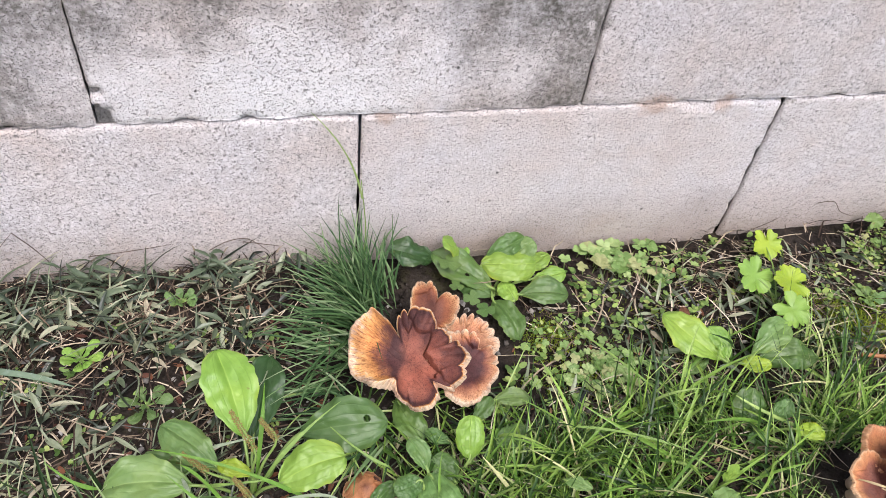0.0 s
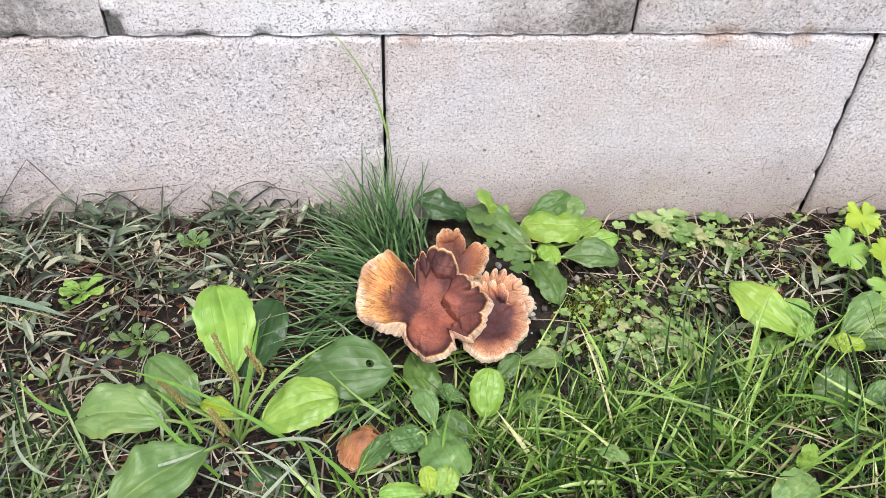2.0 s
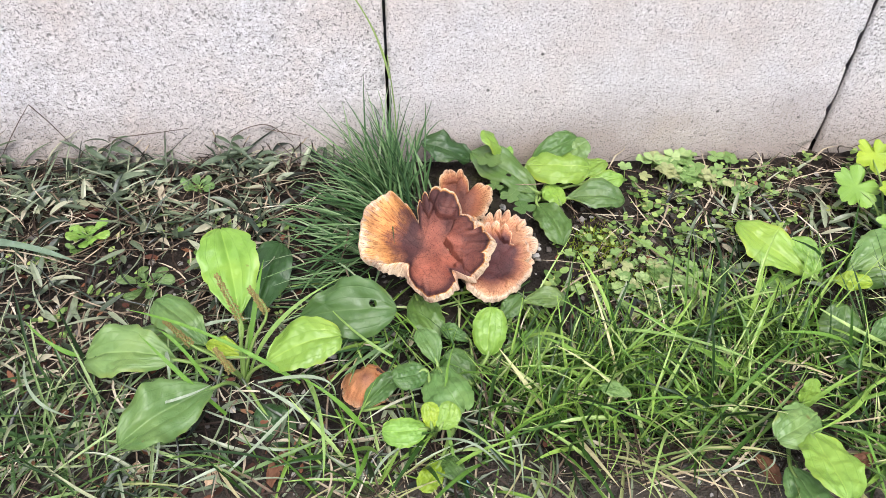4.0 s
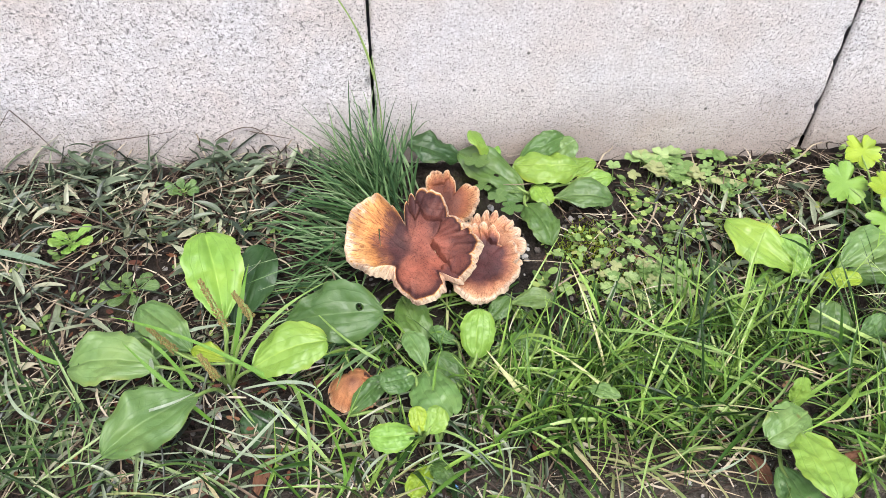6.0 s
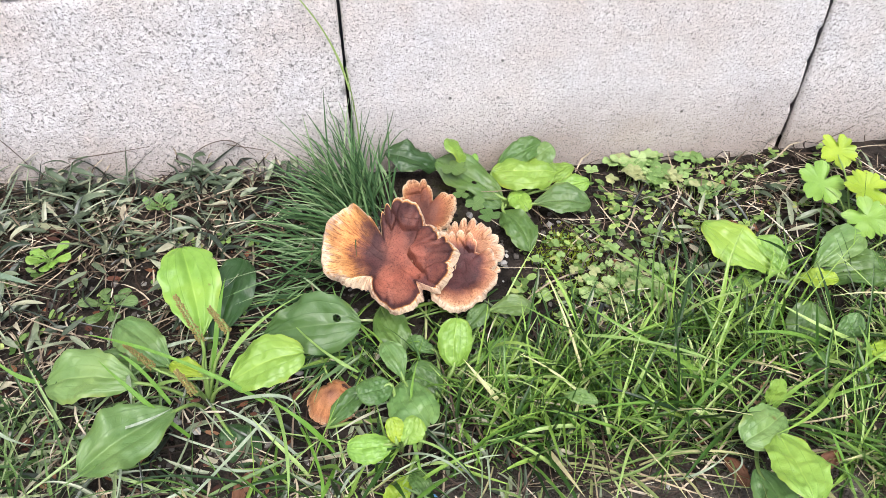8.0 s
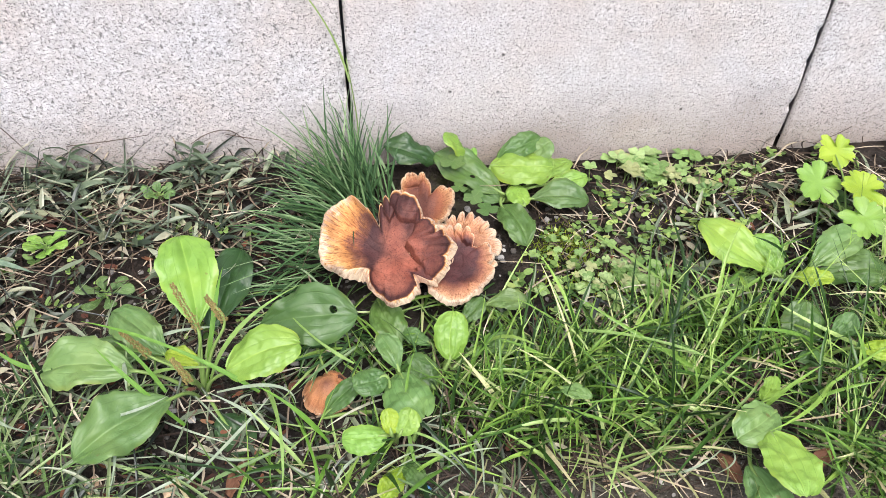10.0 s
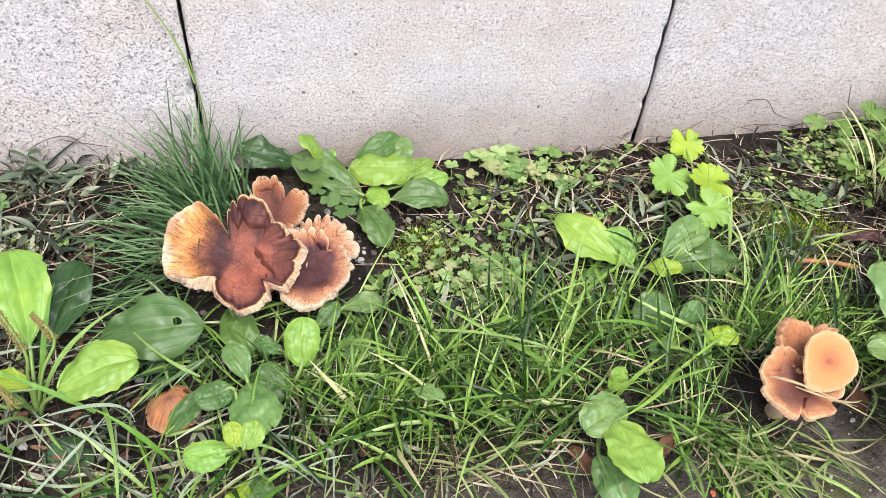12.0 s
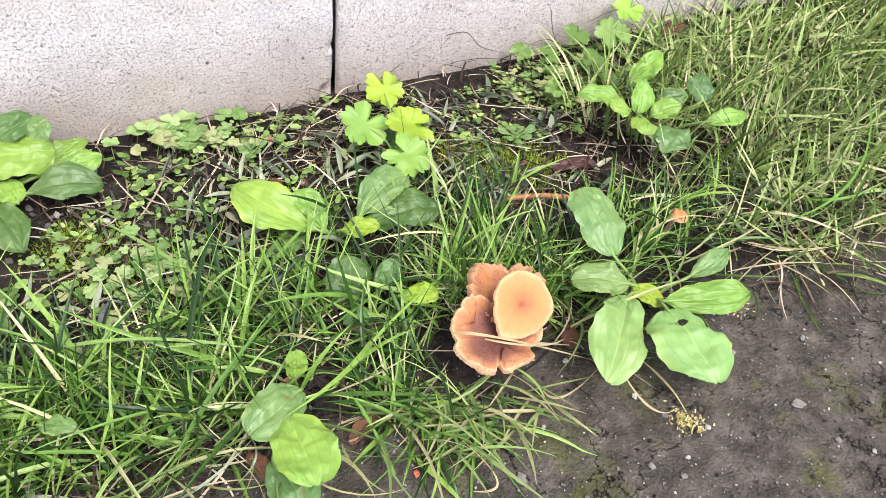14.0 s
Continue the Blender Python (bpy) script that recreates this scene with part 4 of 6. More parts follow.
def ripple(x, y, seed, scale, waves=9):
    """Soft random relief between about -1 and 1."""
    rnd = random.Random(seed)
    z = 0.0
    for _ in range(waves):
        a, f, p = rnd.uniform(0, 6.283), scale * rnd.uniform(0.6, 1.5), rnd.uniform(0, 6.283)
        z = z + np.sin((x * math.cos(a) + y * math.sin(a)) * f + p)
    return z / math.sqrt(waves) * 0.8


def gap_to(w, degrees_at):
    return np.abs((w - math.radians(degrees_at) + math.pi) % (2 * math.pi) - math.pi)


def cap_mesh(c, radius, seed, lobes, tilt=(0, 0), funnel=0.1, dome=0.0, rise=((0, 0.0),), edge=((0, 0.7),), fringe=((0, 0.04),), calm=((0, 0.0),), cren=(12, 0.06), pleat=0.06, ruffle=0.05, folds=(), lump=0.05, n=480, rings=80, most=((0, 2.0),), frilly=0.45, reach=4.0):
    """A cap with a fleshy, fluted margin, and its gilled underside. All tables run round the cap in degrees.
    lobes: outline in shares of the radius. rise: how far the rim stands up. edge: where the dark middle turns pale.
    most: how far the colour zones run before the rim. fringe: width of the pale margin. calm: where the rim is smooth. folds: (degrees, half width, start, lift) of overlapping lobes."""
    rnd = random.Random(seed)
    m = np.array(Euler((radians(tilt[0]), radians(tilt[1]), 0)).to_matrix())
    w = np.arange(n) * 2 * math.pi / n
    deg = np.degrees(w)
    cw, sw = np.cos(w), np.sin(w)
    stops, d = [], rnd.uniform(0, cren[0])
    first = d
    while d < first + 360 - cren[0] * 0.5:
        stops.append(d)
        d += cren[0] * rnd.choice((0.35, 0.55, 0.9, 1.2, 1.6))
    stops = np.array(stops + [first + 360])
    depth = np.array([rnd.choice((0.3, 0.7, 1.0, 1.5)) for _ in stops])
    dd = (deg - first) % 360 + first
    k = np.clip(np.searchsorted(stops, dd, "right") - 1, 0, len(stops) - 2)
    t = (dd - stops[k]) / (stops[k + 1] - stops[k])
    scal = np.sin(np.pi * np.clip(t, 0, 1)) ** 0.55
    cut = (1 - scal) * (depth[k] * (1 - t) + depth[(k + 1) % (len(stops) - 1)] * t)
    live = 1 - around(calm, deg, 8)
    frill = (1 - np.abs(np.sin(deg * 2.1 / cren[0] * 1.9 + 2.2 * ripple(cw, sw, seed + 4, 5))) ** 0.5) * np.clip(live, 0, 1)
    rim = around(lobes, deg, 2.2) * (1 - cren[1] * (cut * live + frilly * frill)) + 0.006 * ripple(cw * 9, sw * 9, seed + 1, 3)
    f = around(fringe, deg, 6) * (0.9 + 0.3 * ripple(cw, sw, seed + 2, 7))
    f = np.clip(f, 0.02, 0.4)
    rt = rim - f
    s = np.linspace(0, 1, rings + 1)[:, None]
    rr = s * rt + (1 - rt) * s * (1 - s) * 0.7
    x, y = rr * cw, rr * sw
    up = np.clip((s - 0.42) / 0.58, 0, 1) ** 1.6
    z = funnel * s ** 2 - dome * s ** 2.4 + around(rise, deg, 10) * up
    z = z + ruffle * live * ripple(cw * 1.0, sw * 1.0, seed + 3, 6) * s ** 2.5
    z = z - pleat * (cut * live * s ** reach + 0.9 * frilly * frill * s ** 4) + 0.012 * live * ripple(cw * 3, sw * 3, seed + 14, 9) * s ** 2 + 0.02 * live * ripple(cw * 8, sw * 8, seed + 12, 5) * s ** 4
    z = z + lump * ripple(x, y, seed + 5, 4.5) * 0.7 + lump * 0.28 * ripple(x, y, seed + 6, 14)
    for dg, half, start, lift in folds:
        g = gap_to(w, dg) / radians(half)
        line = start + 0.05 * np.sin(5 * w + dg) + 0.9 * g ** 2 * (1 - start)
        fade = np.clip(1 - g ** 2, 0, 1)
        z = z + fade * (lift / (1 + np.exp(-np.clip((s - line) / 0.012, -40, 40))) * np.clip(1.3 - (s - line), 0.3, 1) - 0.5 * lift * np.exp(-((s - line + 0.014) / 0.016) ** 2))
    zone = np.clip(s, 0.001, 1) ** (math.log(0.7) / np.log(np.clip(around(edge, deg, 6), 0.2, 0.97)))
    held = np.minimum(zone, around(most, deg, 8))
    zone = held + (np.maximum(zone, 0.82) - held) * np.clip((s - 0.88) / 0.12, 0, 1) ** 2
    # the margin: a fluted lip that turns outwards and down
    q = np.linspace(0, 1, 7)[1:, None]
    jag = 1 + (0.12 * ripple(cw * 4, sw * 4, seed + 8, 14) + 0.26 * ripple(cw, sw, seed + 9, 10)) * q
    lr = rt + f * q * jag
    flute = 0.05 * ripple(cw * 10, sw * 10, seed + 11, 9) * f * q
    lz = z[-1] + 0.35 * f * np.sin(np.pi * q ** 0.7) - (0.025 + 0.8 * f) * q ** 1.6 + flute
    X, Y, Z = np.vstack([x, lr * cw]), np.vstack([y, lr * sw]), np.vstack([z, lz])
    V = np.vstack([zone, 1.0 + 0.12 * q - 0.05 * np.sin(np.pi * q) + 0.03 * ripple(cw * 10, sw * 10, seed + 11, 9)])
    U = np.broadcast_to(w / (2 * math.pi), V.shape)

    def sheet(name, X, Y, Z, U, V, flip):
        p = np.stack([X.ravel(), Y.ravel(), Z.ravel()], 1) * radius @ m.T + np.array(c)
        rows = X.shape[0]
        a = (np.arange(rows - 1)[:, None] * n + np.arange(n)[None, :]).ravel()
        b = (np.arange(rows - 1)[:, None] * n + (np.arange(n)[None, :] + 1) % n).ravel()
        quad = np.stack([b, a, a + n, b + n] if flip else [a, b, b + n, a + n], 1)
        return mesh_of(name, p.tolist(), quad.tolist(), np.stack([U.ravel(), V.ravel()], 1))
    skin = sheet("cap", X, Y, Z, U, V, True)
    pick = np.linspace(rings, int(rings * 0.12), 16).astype(int)
    sg = s[pick]
    gill = 0.03 * ((np.arange(n) // 2) % 2) * np.clip(6 * (1 - sg), 0, 1)
    grow = 1 + (lr[-1] / np.maximum(rr[-1], 0.05) - 1) * sg ** 6
    uz = z[pick] - 0.03 - 0.12 * (1 - sg) - gill
    uz[0] = lz[-1]
    under = sheet("underside", x[pick] * grow, y[pick] * grow, uz, np.broadcast_to(w / 6.283, (16, n)), np.broadcast_to(sg, (16, n)), False)
    return skin, under


def mushroom_part(root, c, radius, material, seed, foot=None, stem=0.23, **kw):
    skin, gills = cap_mesh(c, radius, seed, **kw)
    cap = part("cap", skin, material, root)
    part("underside", gills, GILL, cap)
    fx, fy = foot if foot else (c[0], c[1] + 0.008)
    fz = float(ground(fx, fy))
    c = Vector(c)
    r = radius * stem
    part("stem", tube_mesh("stem", [(fx, fy, fz - 0.004), ((fx + c.x) / 2, (fy + c.y) / 2, (fz + c.z) / 2), c - Vector((0, 0, radius * 0.16))], [r * 1.05, r * 0.85, r * 1.1], 14), STIPE, root)


cluster = thing("mushroom_cluster", (0.045, -0.125, 0.0), "cluster of ruffled brown mushrooms with cream torn rims, growing from soil", "mushroom", "mushrooms")
mushroom_part(cluster, (0.026, -0.146, 0.046), 0.0462, CAP_BROWN, 4, (0.04, -0.125), tilt=(17, -3), funnel=0.10, n=800, rings=120, cren=(24, 0.115), pleat=0.15, ruffle=0.09, lump=0.085, frilly=0.25, reach=5.5,
              lobes=((-164, 1.02), (-150, 0.84), (-140, 0.68), (-130, 0.64), (-112, 0.78), (-93, 0.94), (-74, 0.97), (-60, 0.92), (-51, 0.64), (-43, 1.03), (-22, 1.06), (-5, 1.06), (12, 0.92), (28, 0.90), (44, 0.88), (60, 0.96), (78, 0.92), (94, 0.93), (100, 0.78), (105, 0.50), (109, 1.04), (115, 1.30), (123, 1.17), (130, 1.21), (145, 1.22), (162, 1.10), (180, 1.10)),
              rise=((180, 0.10), (140, 0.10), (118, 0.02), (105, -0.22), (92, 0.10), (60, 0.10), (20, 0.04), (-15, 0.12), (-42, 0.10), (-51, -0.12), (-62, 0.08), (-95, 0.04), (-130, 0.10), (-150, 0.15)),
              edge=((180, 0.54), (150, 0.50), (128, 0.55), (112, 0.66), (98, 0.86), (70, 0.86), (40, 0.80), (15, 0.84), (-15, 0.86), (-45, 0.90), (-60, 0.93), (-95, 0.95), (-125, 0.95), (-140, 0.80), (-160, 0.55)),
              fringe=((180, 0.05), (-165, 0.09), (-148, 0.13), (-128, 0.12), (-108, 0.07), (-92, 0.11), (-75, 0.08), (-58, 0.13), (-46, 0.10), (-30, 0.07), (-12, 0.09), (4, 0.05), (20, 0.07), (60, 0.05), (95, 0.05), (105, 0.09), (113, 0.05), (140, 0.03)),
              calm=((180, 0.95), (140, 0.92), (122, 0.3), (95, 0.0), (75, 0.0), (40, -0.15), (-38, -0.35), (-58, 0.1), (-75, 0.2), (-140, 0.4), (-160, 0.8)),
              most=((180, 2.0), (118, 2.0), (104, 0.5), (85, 0.42), (55, 0.34), (0, 0.34), (-45, 0.36), (-62, 0.5), (-125, 0.55), (-142, 2.0)),
              folds=((2, 46, 0.28, 0.22), (-34, 20, 0.52, 0.09), (62, 26, 0.62, 0.10), (84, 12, 0.60, 0.07)))
mushroom_part(cluster, (0.079, -0.144, 0.032), 0.0335, CAP_PINK, 9, (0.06, -0.13), tilt=(16, 8), funnel=0.12, n=560, rings=80, cren=(30, 0.10), pleat=0.18, ruffle=0.05, frilly=0.08, reach=3.4,
              lobes=((140, 1.05), (117, 0.90), (95, 0.84), (73, 0.74), (58, 0.60), (50, 0.46), (42, 0.66), (23, 0.75), (0, 0.78), (-28, 0.82), (-54, 0.84), (-76, 1.02), (-92, 1.18), (-110, 1.25), (-130, 1.22), (-150, 0.95), (180, 0.9)),
              rise=((60, 0.05), (50, -0.15), (35, 0.10), (-20, 0.04), (-100, 0.06)), edge=((0, 0.72), (-60, 0.74), (-100, 0.78), (-140, 0.85), (90, 0.75), (50, 0.85)), fringe=((0, 0.04), (-60, 0.07), (-100, 0.10), (-140, 0.10), (90, 0.03)), folds=((75, 30, 0.5, 0.12), (-70, 20, 0.7, 0.05)))
mushroom_part(cluster, (0.083, -0.117, 0.025), 0.029, CAP_PINK, 13, (0.065, -0.115), tilt=(9, 6), funnel=0.10, cren=(32, 0.10), pleat=0.18, ruffle=0.06, frilly=0.08, reach=3.4,
              lobes=((159, 0.8), (113, 0.80), (87, 0.86), (52, 0.92), (25, 0.92), (1, 1.10), (-18, 1.14), (-30, 0.98), (-36, 0.86), (-42, 1.2), (-60, 1.2), (-100, 1.0), (180, 0.8)),
              rise=((60, 0.08), (-20, 0.0)), edge=((0, 0.45), (90, 0.50), (-40, 0.6)), fringe=((0, 0.05), (90, 0.03)), folds=((30, 18, 0.6, 0.08), (75, 16, 0.6, 0.08)))
mushroom_part(cluster, (0.053, -0.097, 0.042), 0.0235, CAP_DARK, 17, (0.05, -0.11), tilt=(28, -2), funnel=0.22, cren=(24, 0.09), pleat=0.20, ruffle=0.09, frilly=0.4,
              lobes=((154, 0.84), (138, 0.95), (121, 1.20), (103, 1.32), (81, 1.26), (68, 1.02), (58, 0.74), (49, 1.10), (30, 1.22), (14, 1.20), (-5, 1.02), (-42, 0.85), (-100, 0.75), (-147, 0.7), (180, 0.75)),
              rise=((110, 0.10), (80, 0.06), (58, -0.32), (38, 0.18), (5, 0.22), (-40, 0.05), (160, 0.12)), edge=((100, 0.88), (58, 0.92), (20, 0.76), (150, 0.86)), fringe=((100, 0.05), (20, 0.05), (0, 0.08), (-40, 0.10)), folds=((100, 26, 0.66, 0.10),))

button = thing("mushroom", (-0.021, -0.233, -0.006), "young rusty-brown mushroom button half hidden under plantain leaves", "mushroom", "mushrooms")
mushroom_part(button, (-0.021, -0.236, 0.015), 0.0175, CAP_RUST, 23, tilt=(6, 0), funnel=0.0, dome=0.75, ruffle=0.03, cren=(26, 0.04), pleat=0.05, lump=0.09, fringe=((0, 0.03),), lobes=((0, 1.02), (20, 0.94), (100, 1.0), (200, 1.03), (-70, 0.95)), folds=((15, 30, 0.45, 0.20), (75, 26, 0.62, 0.14)))
part("crack", tube_mesh("crack", [(-0.0135, -0.2265, 0.0112), (-0.0112, -0.2315, 0.0116), (-0.0120, -0.2375, 0.0110)], [0.0006, 0.0022, 0.0007], 8), DARK_DEAD, button, "dark brown torn spot")

tan = thing("mushroom_cluster", (0.385, -0.293, -0.002), "cluster of smooth tan overlapping mushrooms at the lawn's edge", "mushroom", "mushrooms")
mushroom_part(tan, (0.396, -0.300, 0.058), 0.0225, CAP_TAN, 31, (0.389, -0.291), tilt=(24, 4), funnel=0.02, ruffle=0.02, cren=(26, 0.03), pleat=0.03, lump=0.03,
              lobes=((169, 0.84), (142, 0.82), (105, 0.84), (71, 0.93), (35, 0.96), (2, 0.92), (-25, 0.93), (-38, 0.86), (-61, 0.80), (-98, 0.86), (-125, 1.0), (-143, 1.14), (-160, 0.94)), n=360,
              rise=((160, 0.10), (60, 0.03), (-30, 0.0), (-140, -0.12)), edge=((0, 0.74),), fringe=((0, 0.03), (160, 0.06)), calm=((100, 0.95), (-140, 0.3), (0, 0.8)))
mushroom_part(tan, (0.395, -0.283, 0.046), 0.0275, CAP_RUST, 33, (0.389, -0.287), tilt=(24, 0), funnel=0.10, ruffle=0.05, cren=(17, 0.08), pleat=0.12,
              lobes=((168, 0.86), (136, 0.97), (118, 0.96), (97, 0.86), (72, 0.78), (57, 0.68), (48, 0.88), (29, 1.06), (12, 1.13), (-5, 1.12), (-24, 1.0), (-60, 0.8), (-120, 0.75), (-160, 0.8)),
              rise=((130, 0.16), (60, 0.0), (20, 0.12)), edge=((0, 0.6),), fringe=((130, 0.14), (60, 0.08), (20, 0.16)))
mushroom_part(tan, (0.376, -0.306, 0.043), 0.0275, CAP_PEACH, 37, (0.383, -0.296), tilt=(18, -4), funnel=0.12, ruffle=0.05, cren=(22, 0.06), pleat=0.08, n=560, calm=((0, 0.6), (120, 0.0), (-110, 0.3)),
              lobes=((101, 1.02), (89, 0.98), (70, 0.74), (133, 0.97), (150, 1.0), (168, 0.86), (180, 0.96), (-161, 0.94), (-137, 0.90), (-112, 0.84), (-106, 0.66), (-99, 0.84), (-73, 0.89), (-50, 0.98), (-36, 0.84), (-24, 1.08), (-4, 1.18), (20, 1.0), (50, 0.8)),
              rise=((100, 0.14), (150, 0.05), (170, -0.05), (-140, 0.10), (-106, -0.10), (-60, 0.04), (-34, -0.12), (-10, -0.04)), edge=((0, 0.8), (70, 0.9), (120, 0.8), (-110, 0.9)), fringe=((100, 0.04), (150, 0.04), (-160, 0.10), (-130, 0.10), (-100, 0.08), (-60, 0.05), (0, 0.03)),
              folds=((-75, 32, 0.35, 0.12), (-150, 30, 0.72, 0.07), (120, 36, 0.6, 0.06)))

tiny = thing("mushroom", (0.572, -0.246, 0.030), "tiny orange mushroom among dry grass stems", "mushroom", "mushrooms")
mushroom_part(tiny, (0.572, -0.246, 0.030), 0.0078, CAP_TAN, 41, tilt=(10, 0), dome=0.5, funnel=0.0, ruffle=0.03, cren=(40, 0.03), lobes=((0, 1.0), (40, 0.85), (90, 0.9), (180, 1.0), (230, 0.8), (280, 0.95)), n=120, rings=24)


# ---- grass ----
class Heap:
    """Gathers many small pieces into one mesh."""

    def __init__(self):
        self.v, self.f = [], []

    def blade(self, root, az, ln, w, a0, a1, roll=0.0, segs=6, drift=0.0, crease=0.45, lance=False):
        x, y, z = root
        o = len(self.v)
        step = ln / segs
        for i in range(segs + 1):
            s = i / segs
            a = a0 + (a1 - a0) * s
            h = az + drift * s
            wd = w * (math.sin(math.pi * min(1.0, 0.06 + 0.94 * s ** 0.8)) ** 0.8 if lance else min(1.0, 0.55 + 1.6 * s) * (1 - s ** 2.6)) * 0.5 + 0.0001
            sx, sy = -math.sin(h), math.cos(h)
            lift = math.sin(roll) * wd
            g = float(ground(x, y)) + 0.0008
            zz = max(z, g)
            for q in (-1, 0, 1):
                self.v.append((x + sx * wd * q * math.cos(roll), min(-0.0015, y + sy * wd * q * math.cos(roll)), zz + lift * q - (crease * wd if q == 0 else 0)))
            if i:
                k = o + 3 * i
                self.f += [(k - 3, k - 2, k + 1, k), (k - 2, k - 1, k + 2, k + 1)]
            x += math.cos(h) * math.sin(a) * step
            y += math.sin(h) * math.sin(a) * step
            z += math.cos(a) * step
            y = min(y, -0.003)

    def oval(self, c, az, ln, w, pitch, roll, pts=9, heart=0.0):
        """A small leaf: a fan round its middle."""
        c = Vector(c)
        m = Euler((roll, -pitch, az)).to_matrix()
        o = len(self.v)
        self.v.append(tuple(c + m @ Vector((ln * 0.5, 0, -0.05 * ln))))
        for i in range(pts):
            t = 2 * math.pi * i / pts
            rx = ln * 0.5 * (1 - heart * math.exp(-(min(t, 2 * math.pi - t) / 0.35) ** 2))
            p = c + m @ Vector((ln * 0.5 + rx * math.cos(t), w * 0.5 * math.sin(t) * (1 + heart * math.cos(t)), 0.03 * ln * math.cos(2 * t)))
            self.v.append((p.x, min(p.y, -0.002), p.z))
        self.f += [(o, o + 1 + i, o + 1 + (i + 1) % pts) for i in range(pts)]

    def lump(self, c, size, rnd, flat=0.7):
        o = len(self.v)
        m = Euler((rnd.uniform(0, 0.5), rnd.uniform(0, 0.5), rnd.uniform(0, 6.28))).to_matrix()
        k = [rnd.uniform(0.7, 1.25) for _ in ICO_V]
        for p, q in zip(ICO_V, k):
            self.v.append(tuple(Vector(c) + m @ Vector((p.x * size * q * 1.25, p.y * size * q, p.z * size * flat * q))))
        self.f += [tuple(o + i for i in t) for t in ICO_F]

    def done(self, name, material, label, category, kind="stuff", smooth=True, group=""):
        return lone(name, mesh_of(name, self.v, self.f, None, smooth), material, label, category, group, kind)


ib = bmesh.new()
bmesh.ops.create_icosphere(ib, subdivisions=1, radius=1.0)
ib.verts.ensure_lookup_table()
ICO_V = [v.co.copy() for v in ib.verts]
ICO_F = [[v.index for v in f.verts] for f in ib.faces]
ib.free()


def free_spot(x, y):
    """False where a mushroom cap stands, so that no blade pierces it."""
    return all((x - a) ** 2 + (y - b) ** 2 > r * r for a, b, r in CAPS)


CAPS = ((0.03, -0.14, 0.046), (0.08, -0.145, 0.036), (0.06, -0.09, 0.022), (0.388, -0.292, 0.038), (-0.025, -0.236, 0.017))


def lawn():
    rnd = random.Random(40)

    def tuft(h, cx, cy, spread, blades, ln, w, lean=0.5, keep=0.18):
        for _ in range(blades):
            x, y = cx + rnd.gauss(0, spread), cy + rnd.gauss(0, spread)
            az = rnd.uniform(0, 6.283)
            L = ln * rnd.uniform(0.5, 1.35)
            if y > -0.012 or not all(free_spot(x + math.cos(az) * L * q, y + math.sin(az) * L * q) for q in (0, 0.3, 0.55, 0.8)):
                continue
            a0 = rnd.uniform(0.1, 0.9) * lean * 2
            mx, my = x + math.cos(az) * L * 0.5, y + math.sin(az) * L * 0.5
            if rnd.random() > keep and any((mx - a) ** 2 + (my - b) ** 2 < q * q or (x - a) ** 2 + (y - b) ** 2 < q * q for a, b, q in LEAF_SPOTS):
                continue
            h.blade((x, y, float(ground(x, y)) - 0.001), az, L, w * rnd.choice((0.45, 0.6, 0.8, 1.1, 1.6)), a0, a0 + rnd.choice((0.1, 0.25, 0.5, 0.9, 1.3)), rnd.uniform(-1.1, 1.1), 6, rnd.choice((-0.6, -0.15, 0.0, 0.1, 0.3)))

    def lying(h, count, x0, x1, y0, y1, ln=(0.06, 0.13), w=(0.0014, 0.0034), az=(0.0, 6.283), low=0.9, curl=0.0):
        """Long blades that arch over and lie across the others."""
        for _ in range(count):
            x, y = rnd.uniform(x0, x1), rnd.uniform(y0, y1)
            a, L = rnd.uniform(*az), rnd.uniform(*ln)
            if not all(free_spot(x + math.cos(a) * L * q, y + math.sin(a) * L * q) for q in (0, 0.25, 0.5, 0.75, 1.0)):
                continue
            h.blade((x, y, float(ground(x, y)) + rnd.uniform(0.0, 0.012)), a, L, rnd.uniform(*w), rnd.uniform(low * 0.8, 1.3), rnd.uniform(1.45, 1.8), rnd.uniform(-1.0, 1.0), 9, rnd.choice((-0.7, -0.2, 0.0, 0.1, 0.3)) + rnd.uniform(-curl, curl))

    h = Heap()
    # front lawn strip: low dark undergrowth, tufts, and long blades lying over them
    for _ in range(85):
        tuft(h, rnd.uniform(0.075, 0.44), rnd.uniform(-0.285, -0.185), 0.010, 9, 0.030, 0.0016, 0.9, 0.4)
    for _ in range(125):
        x = 0.085 + 0.345 * rnd.random()
        y = rnd.uniform(-0.285, -0.195 + 0.02 * math.sin(x * 30))
        tuft(h, x, y, 0.008, rnd.choice((6, 9, 13)), rnd.uniform(0.045, 0.08), 0.0021, 0.66)
    lying(h, 80, 0.09, 0.44, -0.295, -0.18, (0.05, 0.12), (0.0014, 0.0038))
    for _ in range(30):
        tuft(h, rnd.uniform(0.30, 0.46), rnd.uniform(-0.21, -0.14), 0.012, 8, 0.055, 0.0022, 0.6)
    for _ in range(40):
        tuft(h, rnd.uniform(0.43, 0.62), rnd.uniform(-0.27, -0.205), 0.012, 9, 0.05, 0.0019, 0.6)
    lying(h, 18, 0.43, 0.64, -0.27, -0.20, (0.04, 0.08), az=(-3.3, 0.4))
    for _ in range(26):
        tuft(h, rnd.uniform(0.31, 0.362), rnd.uniform(-0.335, -0.275), 0.008, 9, 0.052, 0.0021, 0.8)
    for _ in range(18):
        tuft(h, rnd.uniform(0.36, 0.46), rnd.uniform(-0.265, -0.235), 0.008, 9, 0.055, 0.0020, 0.6)
